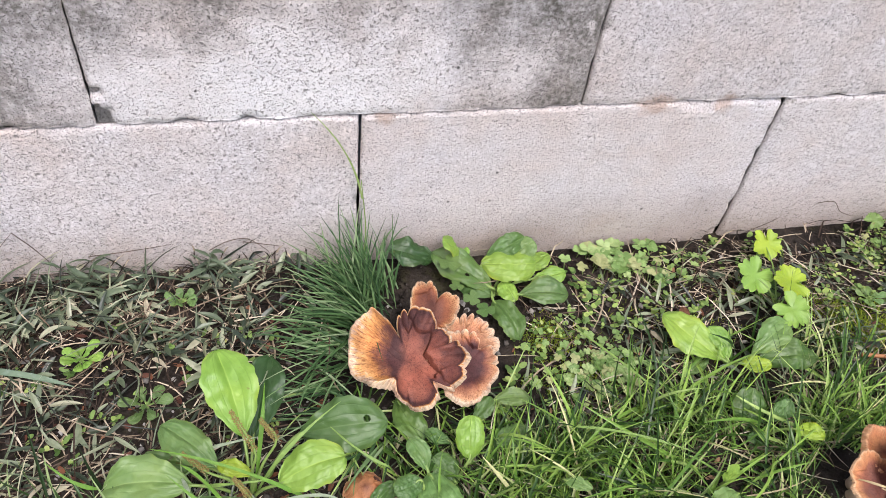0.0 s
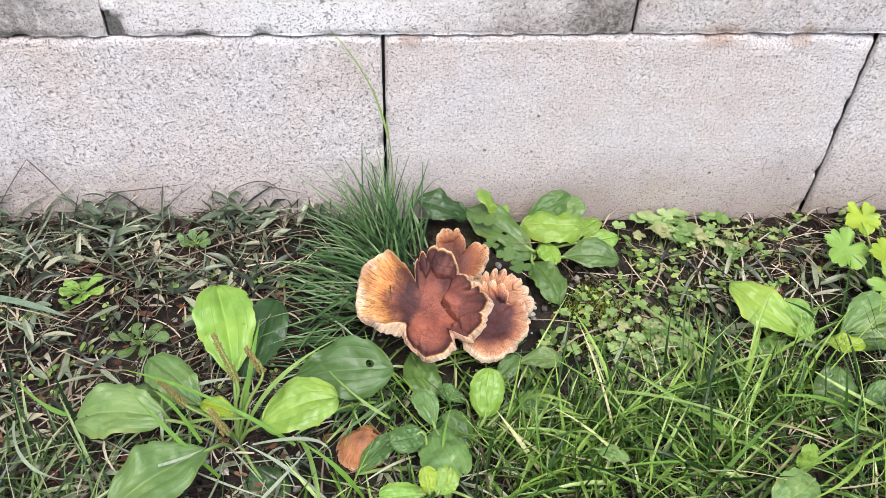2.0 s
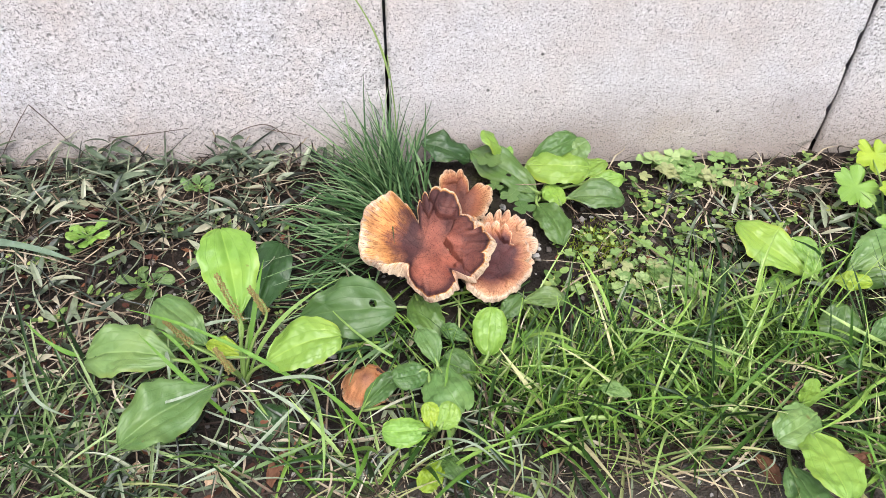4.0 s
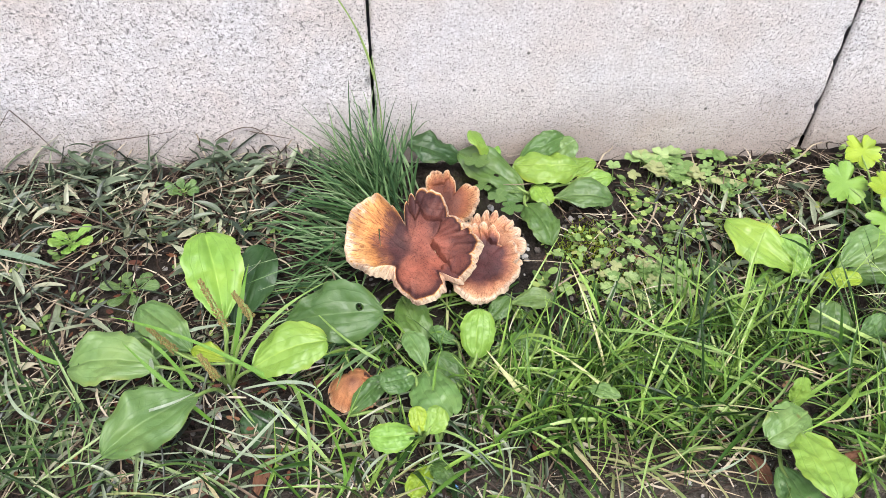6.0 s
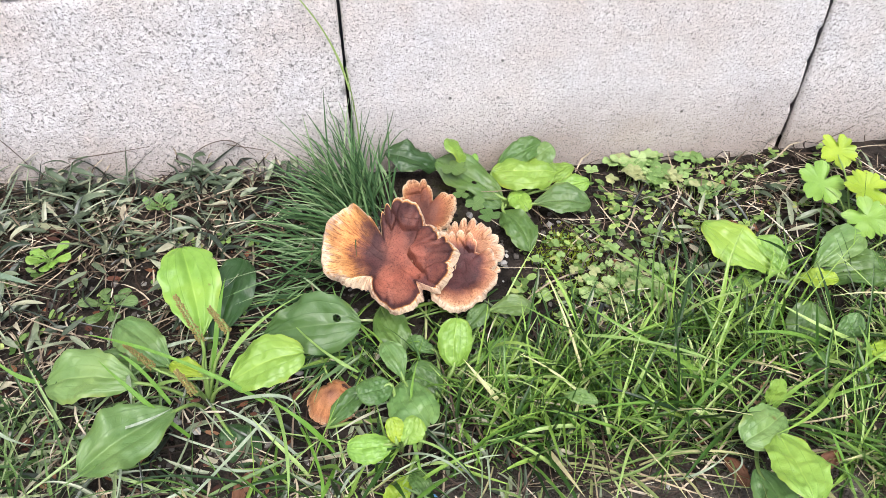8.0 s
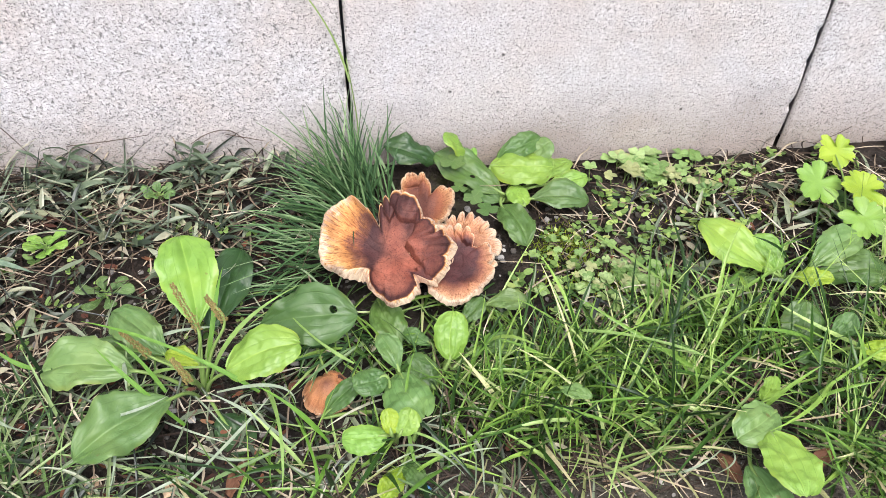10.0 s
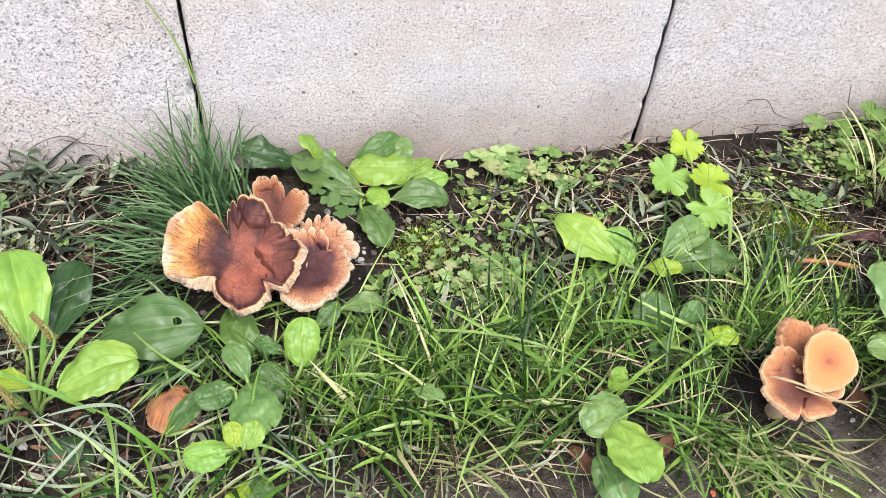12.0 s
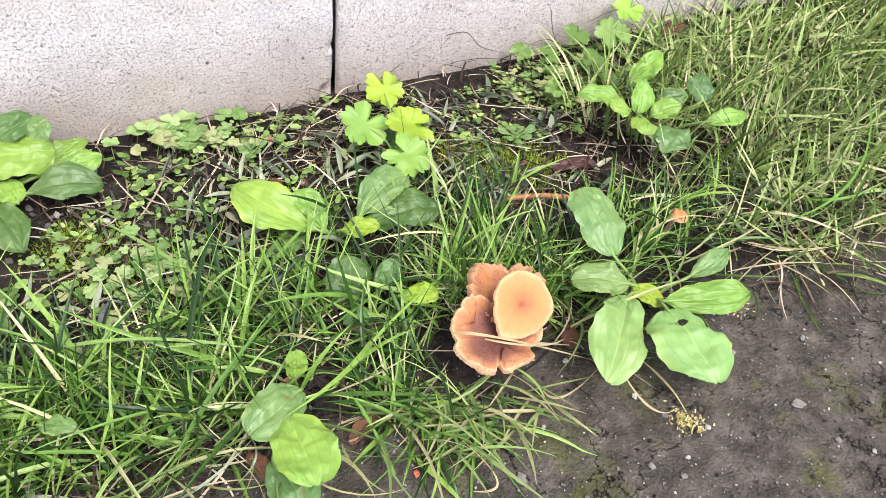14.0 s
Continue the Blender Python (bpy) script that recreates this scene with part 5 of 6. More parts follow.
    h.done("lawn_grass", LAWN, "lush green lawn grass with long arching criss-crossing blades", "grass", smooth=False)
    h = Heap()
    # back lawn beyond the clover
    for _ in range(330):
        tuft(h, rnd.uniform(0.63, 1.25), rnd.uniform(-0.28, -0.02), 0.018, 10, 0.060, 0.0025, 0.8)
    for _ in range(150):
        tuft(h, rnd.uniform(0.67, 1.2), rnd.uniform(-0.14, -0.012), 0.014, 8, 0.046, 0.0024, 0.9)
    for _ in range(30):
        tuft(h, rnd.uniform(0.585, 0.70), rnd.uniform(-0.20, -0.08), 0.008, 9, 0.075, 0.0018, 0.35)
    for _ in range(50):
        tuft(h, rnd.uniform(0.64, 1.1), rnd.uniform(-0.31, -0.25), 0.012, 8, 0.055, 0.0020, 0.85)
    lying(h, 150, 0.64, 1.2, -0.30, -0.03, (0.06, 0.12), (0.0012, 0.0028))
    h.done("lawn_grass", BACK_LAWN, "yellowish green lawn grass mixed with pale thatch by the wall", "grass", smooth=False)
    h = Heap()
    # sparse grass among the plantains
    for _ in range(26):
        tuft(h, rnd.uniform(0.0, 0.12), rnd.uniform(-0.225, -0.175), 0.010, 7, 0.042, 0.0018, 0.8)
    for _ in range(24):
        tuft(h, rnd.uniform(0.425, 0.52), rnd.uniform(-0.285, -0.23), 0.009, 9, 0.05, 0.0018, 0.8)
    for _ in range(22):
        tuft(h, rnd.uniform(-0.10, 0.06), rnd.uniform(-0.315, -0.27), 0.010, 5, 0.05, 0.0024, 0.8)
    lying(h, 20, -0.08, 0.10, -0.315, -0.25, (0.04, 0.09))
    for _ in range(30):
        tuft(h, rnd.uniform(0.04, 0.12), rnd.uniform(-0.28, -0.20), 0.010, 7, 0.055, 0.0024)
    # low grass that droops under the mushroom caps
    for _ in range(150):
        x, y = rnd.uniform(-0.055, 0.12), rnd.uniform(-0.215, -0.13)
        h.blade((x, y, float(ground(x, y)) + rnd.uniform(0.0, 0.004)), rnd.uniform(3.3, 5.6), rnd.uniform(0.03, 0.06), rnd.uniform(0.0012, 0.0024), rnd.uniform(1.1, 1.35), rnd.uniform(1.5, 1.8), rnd.uniform(-0.6, 0.6), 6, rnd.uniform(-0.4, 0.4))
    h.done("lawn_grass", LAWN, "sparse green grass blades growing among plantain and soil", "grass", smooth=False)
    h = Heap()
    # thin dull grass at the open end of the plantains
    for _ in range(48):
        tuft(h, rnd.uniform(-0.36, -0.14), rnd.uniform(-0.33, -0.19), 0.013, 8, 0.058, 0.0020, 0.75)
    lying(h, 40, -0.36, -0.12, -0.33, -0.21, (0.05, 0.10), az=(-3.5, 0.6))
    h.done("lawn_grass", DULL_LAWN, "thin dull green grass with half-dried blades over dark soil", "grass", smooth=False)
    h = Heap()
    # bleached blades lying over the soil between the plantains
    lying(h, 28, -0.20, 0.02, -0.30, -0.215, (0.03, 0.08), (0.0010, 0.0026), (-2.9, 0.9), 1.15)
    lying(h, 10, 0.02, 0.10, -0.31, -0.26, (0.03, 0.06), (0.0010, 0.0020), (-2.9, 0.9), 1.15)
    h.done("dried_grass", BLEACHED, "whitish bleached grass blades lying among the plantain leaves", "grass", smooth=False)
    h = Heap()
    # blades that trail from the lawn's edge over the bare soil
    lying(h, 90, 0.08, 0.47, -0.318, -0.285, (0.035, 0.10), (0.0009, 0.0024), (-2.2, 0.4), 1.1, 1.3)
    lying(h, 26, -0.22, 0.10, -0.325, -0.28, (0.04, 0.08), (0.0009, 0.0022), (-3.0, 0.3), 1.1)
    lying(h, 60, 0.50, 0.95, -0.315, -0.26, (0.03, 0.09), (0.0008, 0.0022), (-2.4, 0.4), 1.1, 1.3)
    for _ in range(60):
        x, y = rnd.uniform(0.335, 0.405), rnd.uniform(-0.345, -0.302)
        h.blade((x, y, float(ground(x, y)) + rnd.uniform(0.0, 0.004)), rnd.uniform(2.6, 5.9), rnd.uniform(0.03, 0.06), rnd.uniform(0.0014, 0.0028), rnd.uniform(0.95, 1.3), rnd.uniform(1.4, 1.8), rnd.uniform(-0.6, 0.6), 6, rnd.uniform(-0.5, 0.5))
    h.done("trailing_grass", TRAIL, "pale half-dried grass blades trailing from the lawn over bare soil", "grass", smooth=False)


lawn()


def grass_tuft():
    rnd = random.Random(5)
    cx, cy, _ = (-0.004, -0.050, 0.008)
    root = thing("grass_tuft", (cx, cy, float(ground(cx, cy))), "dense tuft of fine dark green grass fanned out behind the mushrooms", "grass tuft")
    for i in range(200):
        h = Heap()
        if i < 142:
            x, y = cx + rnd.gauss(0.008, 0.012), cy + rnd.gauss(0, 0.010)
            up = rnd.uniform(0.15, 1.1)
            h.blade((x, y, float(ground(x, y)) - 0.001), rnd.gauss(2.5, 0.8), rnd.uniform(0.045, 0.106), rnd.uniform(0.0012, 0.0026), up * 0.7, up + rnd.uniform(0.1, 0.7), rnd.uniform(-0.6, 0.6), 7, rnd.uniform(-0.25, 0.25))
        else:
            x, y = cx + rnd.gauss(0, 0.012), cy - 0.02 + rnd.gauss(0, 0.014)
            h.blade((x, y, float(ground(x, y)) - 0.001), rnd.uniform(2.5, 3.5), rnd.uniform(0.05, 0.095), rnd.uniform(0.0015, 0.0028), rnd.uniform(0.5, 1.0), rnd.uniform(1.1, 1.7), rnd.uniform(-0.6, 0.6), 7, rnd.uniform(-0.25, 0.25))
        part("blade", mesh_of("blade", h.v, h.f, None, False), TUFT, root)
    low = thing("grass_tuft", (-0.02, -0.11, float(ground(-0.02, -0.11))), "drooping dark green grass lying beside the mushroom stems", "grass tuft")
    for i in range(120):
        h = Heap()
        x, y = -0.004 - abs(rnd.gauss(0.0, 0.02)), rnd.gauss(-0.115, 0.03)
        if not free_spot(x, y):
            continue
        h.blade((x, y, float(ground(x, y)) - 0.001), rnd.gauss(3.35, 0.55), rnd.uniform(0.045, 0.085), rnd.uniform(0.0015, 0.0028), rnd.uniform(0.9, 1.25), rnd.uniform(1.3, 1.75), rnd.uniform(-0.6, 0.6), 7, rnd.uniform(-0.3, 0.3))
        part("blade", mesh_of("blade", h.v, h.f, None, False), TUFT, low)
    for i in range(46):
        h = Heap()
        x, y = rnd.uniform(-0.035, 0.012), rnd.uniform(-0.195, -0.160)
        if not free_spot(x, y):
            continue
        h.blade((x, y, float(ground(x, y)) - 0.001), rnd.gauss(3.6, 0.5), rnd.uniform(0.035, 0.07), rnd.uniform(0.0015, 0.003), rnd.uniform(0.8, 1.2), rnd.uniform(1.3, 1.75), rnd.uniform(-0.6, 0.6), 7, rnd.uniform(-0.3, 0.3))
        part("blade", mesh_of("blade", h.v, h.f, None, False), TUFT, low)


grass_tuft()


def ribbon(pts, width, col, parent):
    """One single blade through three points."""
    p0, p1, p2 = (Vector(p) for p in pts)
    c = p1 * 2 - (p0 + p2) * 0.5
    v, uv, f = [], [], []
    n = 14
    for i in range(n + 1):
        t = i / n
        p = p0 * (1 - t) ** 2 + c * (2 * t * (1 - t)) + p2 * t * t
        d = ((c - p0) * (1 - t) + (p2 - c) * t).normalized()
        s = d.cross(Vector((0, -0.4, 0.9))).normalized()
        up = s.cross(d)
        w = width * 0.42 * min(1, 0.6 + 2 * t) * (1 - t ** 3) * (1 + 0.2 * math.sin(9 * t + p0.x * 90)) + 0.0001
        floor_z = float(ground(p.x, p.y)) + 0.0012
        p.z = max(p.z, floor_z)
        for q in (-1, 0, 1):
            v.append(p + s * (w * q) - up * (0.3 * w if q == 0 else 0))
            uv.append((t, q * 0.5 + 0.5))
        if i:
            k = 3 * i
            f += [(k - 3, k - 2, k + 1, k), (k - 2, k - 1, k + 2, k + 1)]
    return part("blade", mesh_of("blade", v, f, uv), BLADE, parent, color=col)


BLADES_A = [
    ([(-0.064, -0.242, 0.020), (-0.117, -0.224, 0.050), (-0.174, -0.206, 0.060)], 0.0031, GR),
    ([(-0.112, -0.257, 0.010), (-0.135, -0.249, 0.045), (-0.161, -0.228, 0.060)], 0.0033, GR),
    ([(-0.125, -0.237, 0.020), (-0.141, -0.223, 0.040), (-0.154, -0.216, 0.050)], 0.0031, GR),
    ([(-0.215, -0.211, 0.020), (-0.231, -0.208, 0.030), (-0.249, -0.195, 0.040)], 0.0031, GR),
    ([(-0.105, -0.220, 0.000), (-0.096, -0.188, 0.040), (-0.092, -0.155, 0.050)], 0.0039, GR),
    ([(-0.103, -0.220, 0.000), (-0.076, -0.213, 0.050), (-0.035, -0.185, 0.060)], 0.0035, PGR),
    ([(-0.002, -0.224, 0.020), (-0.025, -0.211, 0.030), (-0.047, -0.184, 0.030)], 0.0023, PGR),
    ([(-0.065, -0.226, 0.010), (-0.048, -0.275, 0.030), (-0.047, -0.310, 0.010)], 0.0031, PGR),
    ([(-0.041, -0.257, 0.010), (-0.025, -0.306, 0.020), (-0.037, -0.313, 0.000)], 0.0023, GR),
    ([(-0.019, -0.280, -0.000), (-0.024, -0.310, 0.020), (-0.034, -0.322, 0.010)], 0.0027, GR),
    ([(-0.019, -0.278, 0.010), (-0.037, -0.271, 0.040), (-0.061, -0.255, 0.045)], 0.0031, GR),
    ([(-0.005, -0.277, 0.000), (0.032, -0.286, 0.030), (0.063, -0.312, 0.030)], 0.0027, PGR),
]
BLADES_B = [
    ([(-0.198, -0.244, 0.000), (-0.143, -0.266, 0.040), (-0.116, -0.254, 0.040)], 0.0024, DRY),
    ([(-0.113, -0.299, 0.000), (-0.078, -0.275, 0.020), (-0.053, -0.250, 0.030)], 0.0024, DRY),
    ([(-0.040, -0.280, 0.010), (-0.068, -0.259, 0.020), (-0.096, -0.246, 0.030)], 0.0027, DRY),
    ([(-0.092, -0.240, 0.020), (-0.053, -0.245, 0.030), (-0.040, -0.253, 0.020)], 0.0024, DRY),
    ([(-0.171, -0.271, -0.000), (-0.150, -0.277, 0.020), (-0.155, -0.303, 0.000)], 0.0027, DRY),
    ([(-0.136, -0.189, 0.020), (-0.119, -0.189, 0.025), (-0.097, -0.184, 0.020)], 0.0027, DRY),
    ([(-0.158, -0.209, 0.020), (-0.150, -0.229, 0.030), (-0.150, -0.237, 0.020)], 0.0031, DRY),
    ([(-0.142, -0.215, 0.010), (-0.121, -0.226, 0.030), (-0.091, -0.227, 0.030)], 0.0027, PGR),
    ([(-0.251, -0.213, 0.020), (-0.228, -0.252, 0.030), (-0.207, -0.254, 0.010)], 0.0024, DRY),
    ([(-0.107, -0.268, 0.000), (-0.082, -0.284, 0.010), (-0.063, -0.278, -0.000)], 0.0020, DRY),
    ([(0.021, -0.279, 0.000), (0.044, -0.299, 0.030), (0.066, -0.303, 0.000)], 0.0017, DRY),
    ([(-0.019, -0.307, 0.000), (-0.004, -0.291, 0.010), (0.017, -0.289, 0.010)], 0.0017, DRY),
    ([(0.190, -0.112, 0.020), (0.224, -0.173, 0.030), (0.258, -0.229, 0.030)], 0.0023, PGR),
    ([(0.154, -0.216, 0.030), (0.201, -0.237, 0.040), (0.251, -0.257, 0.030)], 0.0025, PGR),
    ([(0.233, -0.289, 0.000), (0.231, -0.316, 0.020), (0.219, -0.316, -0.000)], 0.0012, DRY),
    ([(0.187, -0.313, 0.000), (0.209, -0.318, 0.020), (0.239, -0.295, 0.010)], 0.0014, DRY),
]
BLADES_C = [
    ([(0.347, -0.306, 0.060), (0.375, -0.320, 0.058), (0.447, -0.327, 0.010)], 0.0017, STRAW),
    ([(0.363, -0.315, 0.058), (0.393, -0.325, 0.050), (0.424, -0.315, 0.030)], 0.0014, STRAW),
    ([(0.408, -0.327, 0.000), (0.416, -0.338, 0.004), (0.449, -0.328, 0.004)], 0.0016, STRAW),
    ([(0.458, -0.344, 0.008), (0.462, -0.365, 0.004), (0.476, -0.372, 0.000)], 0.0017, STRAW),
    ([(0.475, -0.338, 0.010), (0.482, -0.361, 0.006), (0.483, -0.377, -0.000)], 0.0017, STRAW),
    ([(0.537, -0.251, 0.020), (0.566, -0.250, 0.030), (0.604, -0.260, 0.025)], 0.0014, STRAW),
    ([(0.663, -0.263, 0.020), (0.647, -0.314, 0.030), (0.688, -0.317, 0.000)], 0.0016, STRAW),
    ([(0.678, -0.266, 0.030), (0.701, -0.285, 0.040), (0.750, -0.281, 0.040)], 0.0023, GR),
    ([(0.615, -0.268, 0.010), (0.638, -0.300, 0.020), (0.700, -0.305, 0.010)], 0.0016, STRAW),
    ([(0.795, -0.212, 0.060), (0.697, -0.282, 0.050), (0.626, -0.270, 0.020)], 0.0023, GR),
    ([(0.336, -0.344, 0.000), (0.364, -0.358, 0.010), (0.391, -0.370, 0.000)], 0.0016, PGR),
    ([(0.300, -0.344, 0.000), (0.294, -0.316, 0.020), (0.288, -0.305, 0.030)], 0.0022, GR),
    ([(0.336, -0.370, 0.000), (0.349, -0.372, 0.006), (0.341, -0.344, 0.010)], 0.0012, STRAW),
    ([(0.405, -0.337, 0.000), (0.393, -0.323, 0.020), (0.375, -0.306, 0.020)], 0.0016, PGR),
]
for name, rows, label in (("grass_clump", BLADES_A, "loose clump of long fresh green grass blades arching over plantain leaves"),
                          ("dead_grass", BLADES_B, "whitish dried and pale green grass blades lying over the weeds"),
                          ("dead_grass", BLADES_C, "thin straw-coloured grass stems around the tan mushrooms")):
    clump = thing(name, rows[0][0][0], label, "grass")
    for pts, width, col in rows:
        ribbon(pts, width, col, clump)

stalk = thing("grass_stalk", (-0.001, -0.021, 0.014), "tall thin grass stalk with one long blade at the wall", "grass stalk")
part("stem", tube_mesh("stem", [(-0.001, -0.021, 0.012), (0.006, -0.012, 0.06), (0.001, -0.008, 0.125)], [0.0007, 0.0006, 0.0004]), STEM, stalk)
ribbon([(0.002, -0.010, 0.105), (-0.012, -0.008, 0.155), (-0.040, -0.008, 0.2)], 0.0019, (0.30, 0.40, 0.14), stalk)


STEMS = [
    [(-0.330, -0.005, 0.034), (-0.308, -0.005, 0.063), (-0.289, -0.005, 0.086)],
    [(-0.289, -0.005, 0.086), (-0.277, -0.005, 0.065), (-0.265, -0.005, 0.037)],
    [(-0.135, -0.005, 0.048), (-0.118, -0.005, 0.058), (-0.100, -0.005, 0.059), (-0.083, -0.005, 0.041)],
    [(-0.105, -0.005, 0.056), (-0.087, -0.005, 0.051), (-0.073, -0.005, 0.047)],
    [(-0.096, -0.005, 0.040), (-0.086, -0.005, 0.028), (-0.077, -0.005, 0.019)],
    [(-0.236, -0.005, 0.051), (-0.203, -0.005, 0.054), (-0.167, -0.005, 0.059)],
    [(0.493, -0.005, 0.053), (0.513, -0.005, 0.053), (0.529, -0.005, 0.037), (0.549, -0.005, 0.028)],
    [(0.423, -0.005, 0.016), (0.441, -0.005, 0.025), (0.454, -0.005, 0.034)],
    [(0.599, -0.005, 0.064), (0.606, -0.005, 0.043), (0.615, -0.005, 0.024)],
    [(0.646, -0.005, 0.044), (0.667, -0.005, 0.051), (0.689, -0.005, 0.054)],
]
for pts in STEMS:
    stem_mesh = tube_mesh("dry_stem", pts, [0.0004] * (len(pts) - 1) + [0.0002], 5, 5)
    lone("dry_stem", stem_mesh, DRY_STEM, "thin dry brown stem leaning on the wall", "dry stem", "dry stems")


def over_rosette(x, y, room):
    return any(math.hypot(x - a, y - b) < r + room for a, b, r in ROSETTES)


def weed_bank():
    """Matted creeping weeds with lance-shaped leaves, straw and litter along the foot of the wall."""
    rnd = random.Random(61)
    h, s = Heap(), Heap()

    def sprig(x, y, head, ln, rise=0.0):
        if over_rosette(x, y, 0.012):
            return
        z = float(ground(x, y)) + rnd.uniform(0.002, 0.010)
        step = 0.008
        for i in range(int(ln / step)):
            side = 1 if i % 2 else -1
            w = rnd.uniform(0.0030, 0.0054)
            if y < -0.006 and not over_rosette(x, y, 0.008):
                h.blade((x, y, z), head + side * rnd.uniform(0.4, 1.2), rnd.uniform(0.014, 0.030), w, rnd.uniform(0.7, 1.35), rnd.uniform(1.3, 2.0), rnd.uniform(-0.8, 0.8), 6, rnd.uniform(-0.5, 0.5), 0.35, True)
            nx, ny = x + math.cos(head) * step, min(-0.006, y + math.sin(head) * step)
            s.blade((x, y, z), head, step * 1.5, 0.0012, 1.45 - rise * 0.5, 1.5 - rise * 0.5, 0, 2)
            x, y = nx, ny
            z = max(float(ground(x, y)) + 0.003, z + rise * step + rnd.uniform(-0.002, 0.002))
            head += rnd.uniform(-0.35, 0.35)

    for _ in range(92):
        sprig(rnd.uniform(-0.44, -0.10), -abs(rnd.gauss(0.01, 0.075)) - 0.008, rnd.uniform(0, 6.28), rnd.uniform(0.03, 0.08))
    for _ in range(44):
        sprig(rnd.uniform(-0.46, -0.20), rnd.uniform(-0.20, -0.02), rnd.uniform(0, 6.28), rnd.uniform(0.03, 0.07))
    # clumps that lean up against the wall
    for cx in (-0.33, -0.245, -0.21, -0.165, -0.13, -0.075, -0.06):
        for _ in range(3):
            sprig(cx + rnd.uniform(-0.02, 0.02), rnd.uniform(-0.028, -0.012), rnd.uniform(0.6, 2.5), rnd.uniform(0.025, 0.045), rnd.uniform(0.5, 0.9))
    for i in range(330):
        x, y = rnd.uniform(-0.42, -0.09), -abs(rnd.gauss(0.0, 0.085)) - 0.004
        if y < -0.21 or over_rosette(x, y, 0.006):
            continue
        a0 = rnd.uniform(0.7, 1.35)
        h.blade((x, y, float(ground(x, y)) + rnd.uniform(0, 0.006)), rnd.uniform(0, 6.28), rnd.uniform(0.025, 0.065), rnd.uniform(0.0008, 0.0022), a0, a0 + rnd.uniform(0.1, 0.7), rnd.uniform(-0.8, 0.8), 6, rnd.uniform(-1.1, 1.1))
    for _ in range(240):
        x, y = rnd.uniform(-0.4, -0.12), rnd.uniform(-0.34, -0.12)
        if over_rosette(x, y, 0.006):
            continue
        h.blade((x, y, float(ground(x, y))), rnd.uniform(0, 6.28), rnd.uniform(0.02, 0.06), rnd.uniform(0.001, 0.0035), rnd.uniform(0.6, 1.4), rnd.uniform(1.3, 1.8), rnd.uniform(-0.8, 0.8), 6, rnd.uniform(-1.0, 1.0))
    # broad dark lance leaves lying in the mat
    b = Heap()
    for x0, x1, y0, y1, n in ((-0.44, -0.10, -0.10, -0.012, 100), (-0.46, -0.24, -0.19, -0.08, 30), (0.26, 0.46, -0.17, -0.04, 45)):
        for _ in range(n):
            x, y = rnd.uniform(x0, x1), rnd.uniform(y0, y1)
            if over_rosette(x, y, 0.012):
                continue
            a0 = rnd.uniform(0.8, 1.35)
            b.blade((x, y, float(ground(x, y)) + rnd.uniform(0.001, 0.009)), rnd.uniform(0, 6.28), rnd.uniform(0.016, 0.036), rnd.uniform(0.0028, 0.0058), a0, rnd.uniform(1.2, 2.3), rnd.uniform(-1.2, 1.2), 8, rnd.uniform(-1.5, 1.5), 0.5, True)
    b.done("creeping_grass", BANK_LEAF, "broad dark green lance-shaped leaves of trampled weeds", "weeds", smooth=False)
    # low runners behind the clover and lawn
    for _ in range(26):
        sprig(rnd.uniform(0.17, 0.56), rnd.uniform(-0.19, -0.03), rnd.uniform(0, 6.28), rnd.uniform(0.02, 0.05))
    for _ in range(220):
        x, y = rnd.uniform(0.17, 0.56), rnd.uniform(-0.2, -0.03)
        h.blade((x, y, float(ground(x, y))), rnd.uniform(0, 6.28), rnd.uniform(0.015, 0.04), rnd.uniform(0.0012, 0.0032), rnd.uniform(0.6, 1.4), rnd.uniform(1.3, 1.8), rnd.uniform(-0.5, 0.5), 5, rnd.uniform(-0.6, 0.6), 0.4, True)
    for _ in range(420):
        x, y = rnd.uniform(-0.2, 0.14), rnd.uniform(-0.335, -0.16)
        if free_spot(x, y):
            h.blade((x, y, float(ground(x, y))), rnd.uniform(0, 6.28), rnd.uniform(0.012, 0.04), rnd.uniform(0.001, 0.004), rnd.uniform(0.9, 1.4), rnd.uniform(1.3, 1.8), rnd.uniform(-0.8, 0.8), 5, rnd.uniform(-0.9, 0.9))
    h.done("creeping_grass", WEED, "matted dull green creeping weeds with lance-shaped leaves on the soil", "weeds", smooth=False)
    areas = ((0.33, 0.45, -0.075, -0.012, 170), (0.43, 0.62, -0.17, -0.02, 200), (-0.44, -0.095, -0.2, -0.005, 1600), (-0.10, -0.03, -0.13, -0.005, 110), (-0.4, 0.1, -0.36, -0.2, 700), (0.15, 0.62, -0.2, -0.01, 800), (0.1, 0.46, -0.325, -0.2, 560), (0.6, 1.2, -0.34, -0.01, 1900))
    for x0, x1, y0, y1, n in areas:
        for _ in range(n):
            x, y = rnd.uniform(x0, x1), rnd.uniform(y0, y1)
            if not free_spot(x, y) or over_rosette(x, y, 0.0):
                continue
            long = rnd.random() < 0.08
            s.blade((x, y, float(ground(x, y)) + rnd.uniform(0.0, 0.009)), rnd.uniform(0, 6.28), rnd.uniform(0.05, 0.09) if long else rnd.uniform(0.010, 0.045), rnd.uniform(0.0006, 0.0017), rnd.uniform(1.25, 1.6), rnd.uniform(1.5, 1.75), 0, 4, rnd.uniform(-0.9, 0.9))
    s.done("straw_litter", STRAW_BITS, "dry straw-coloured grass stems and thatch strewn on soil", "straw")
    d = Heap()
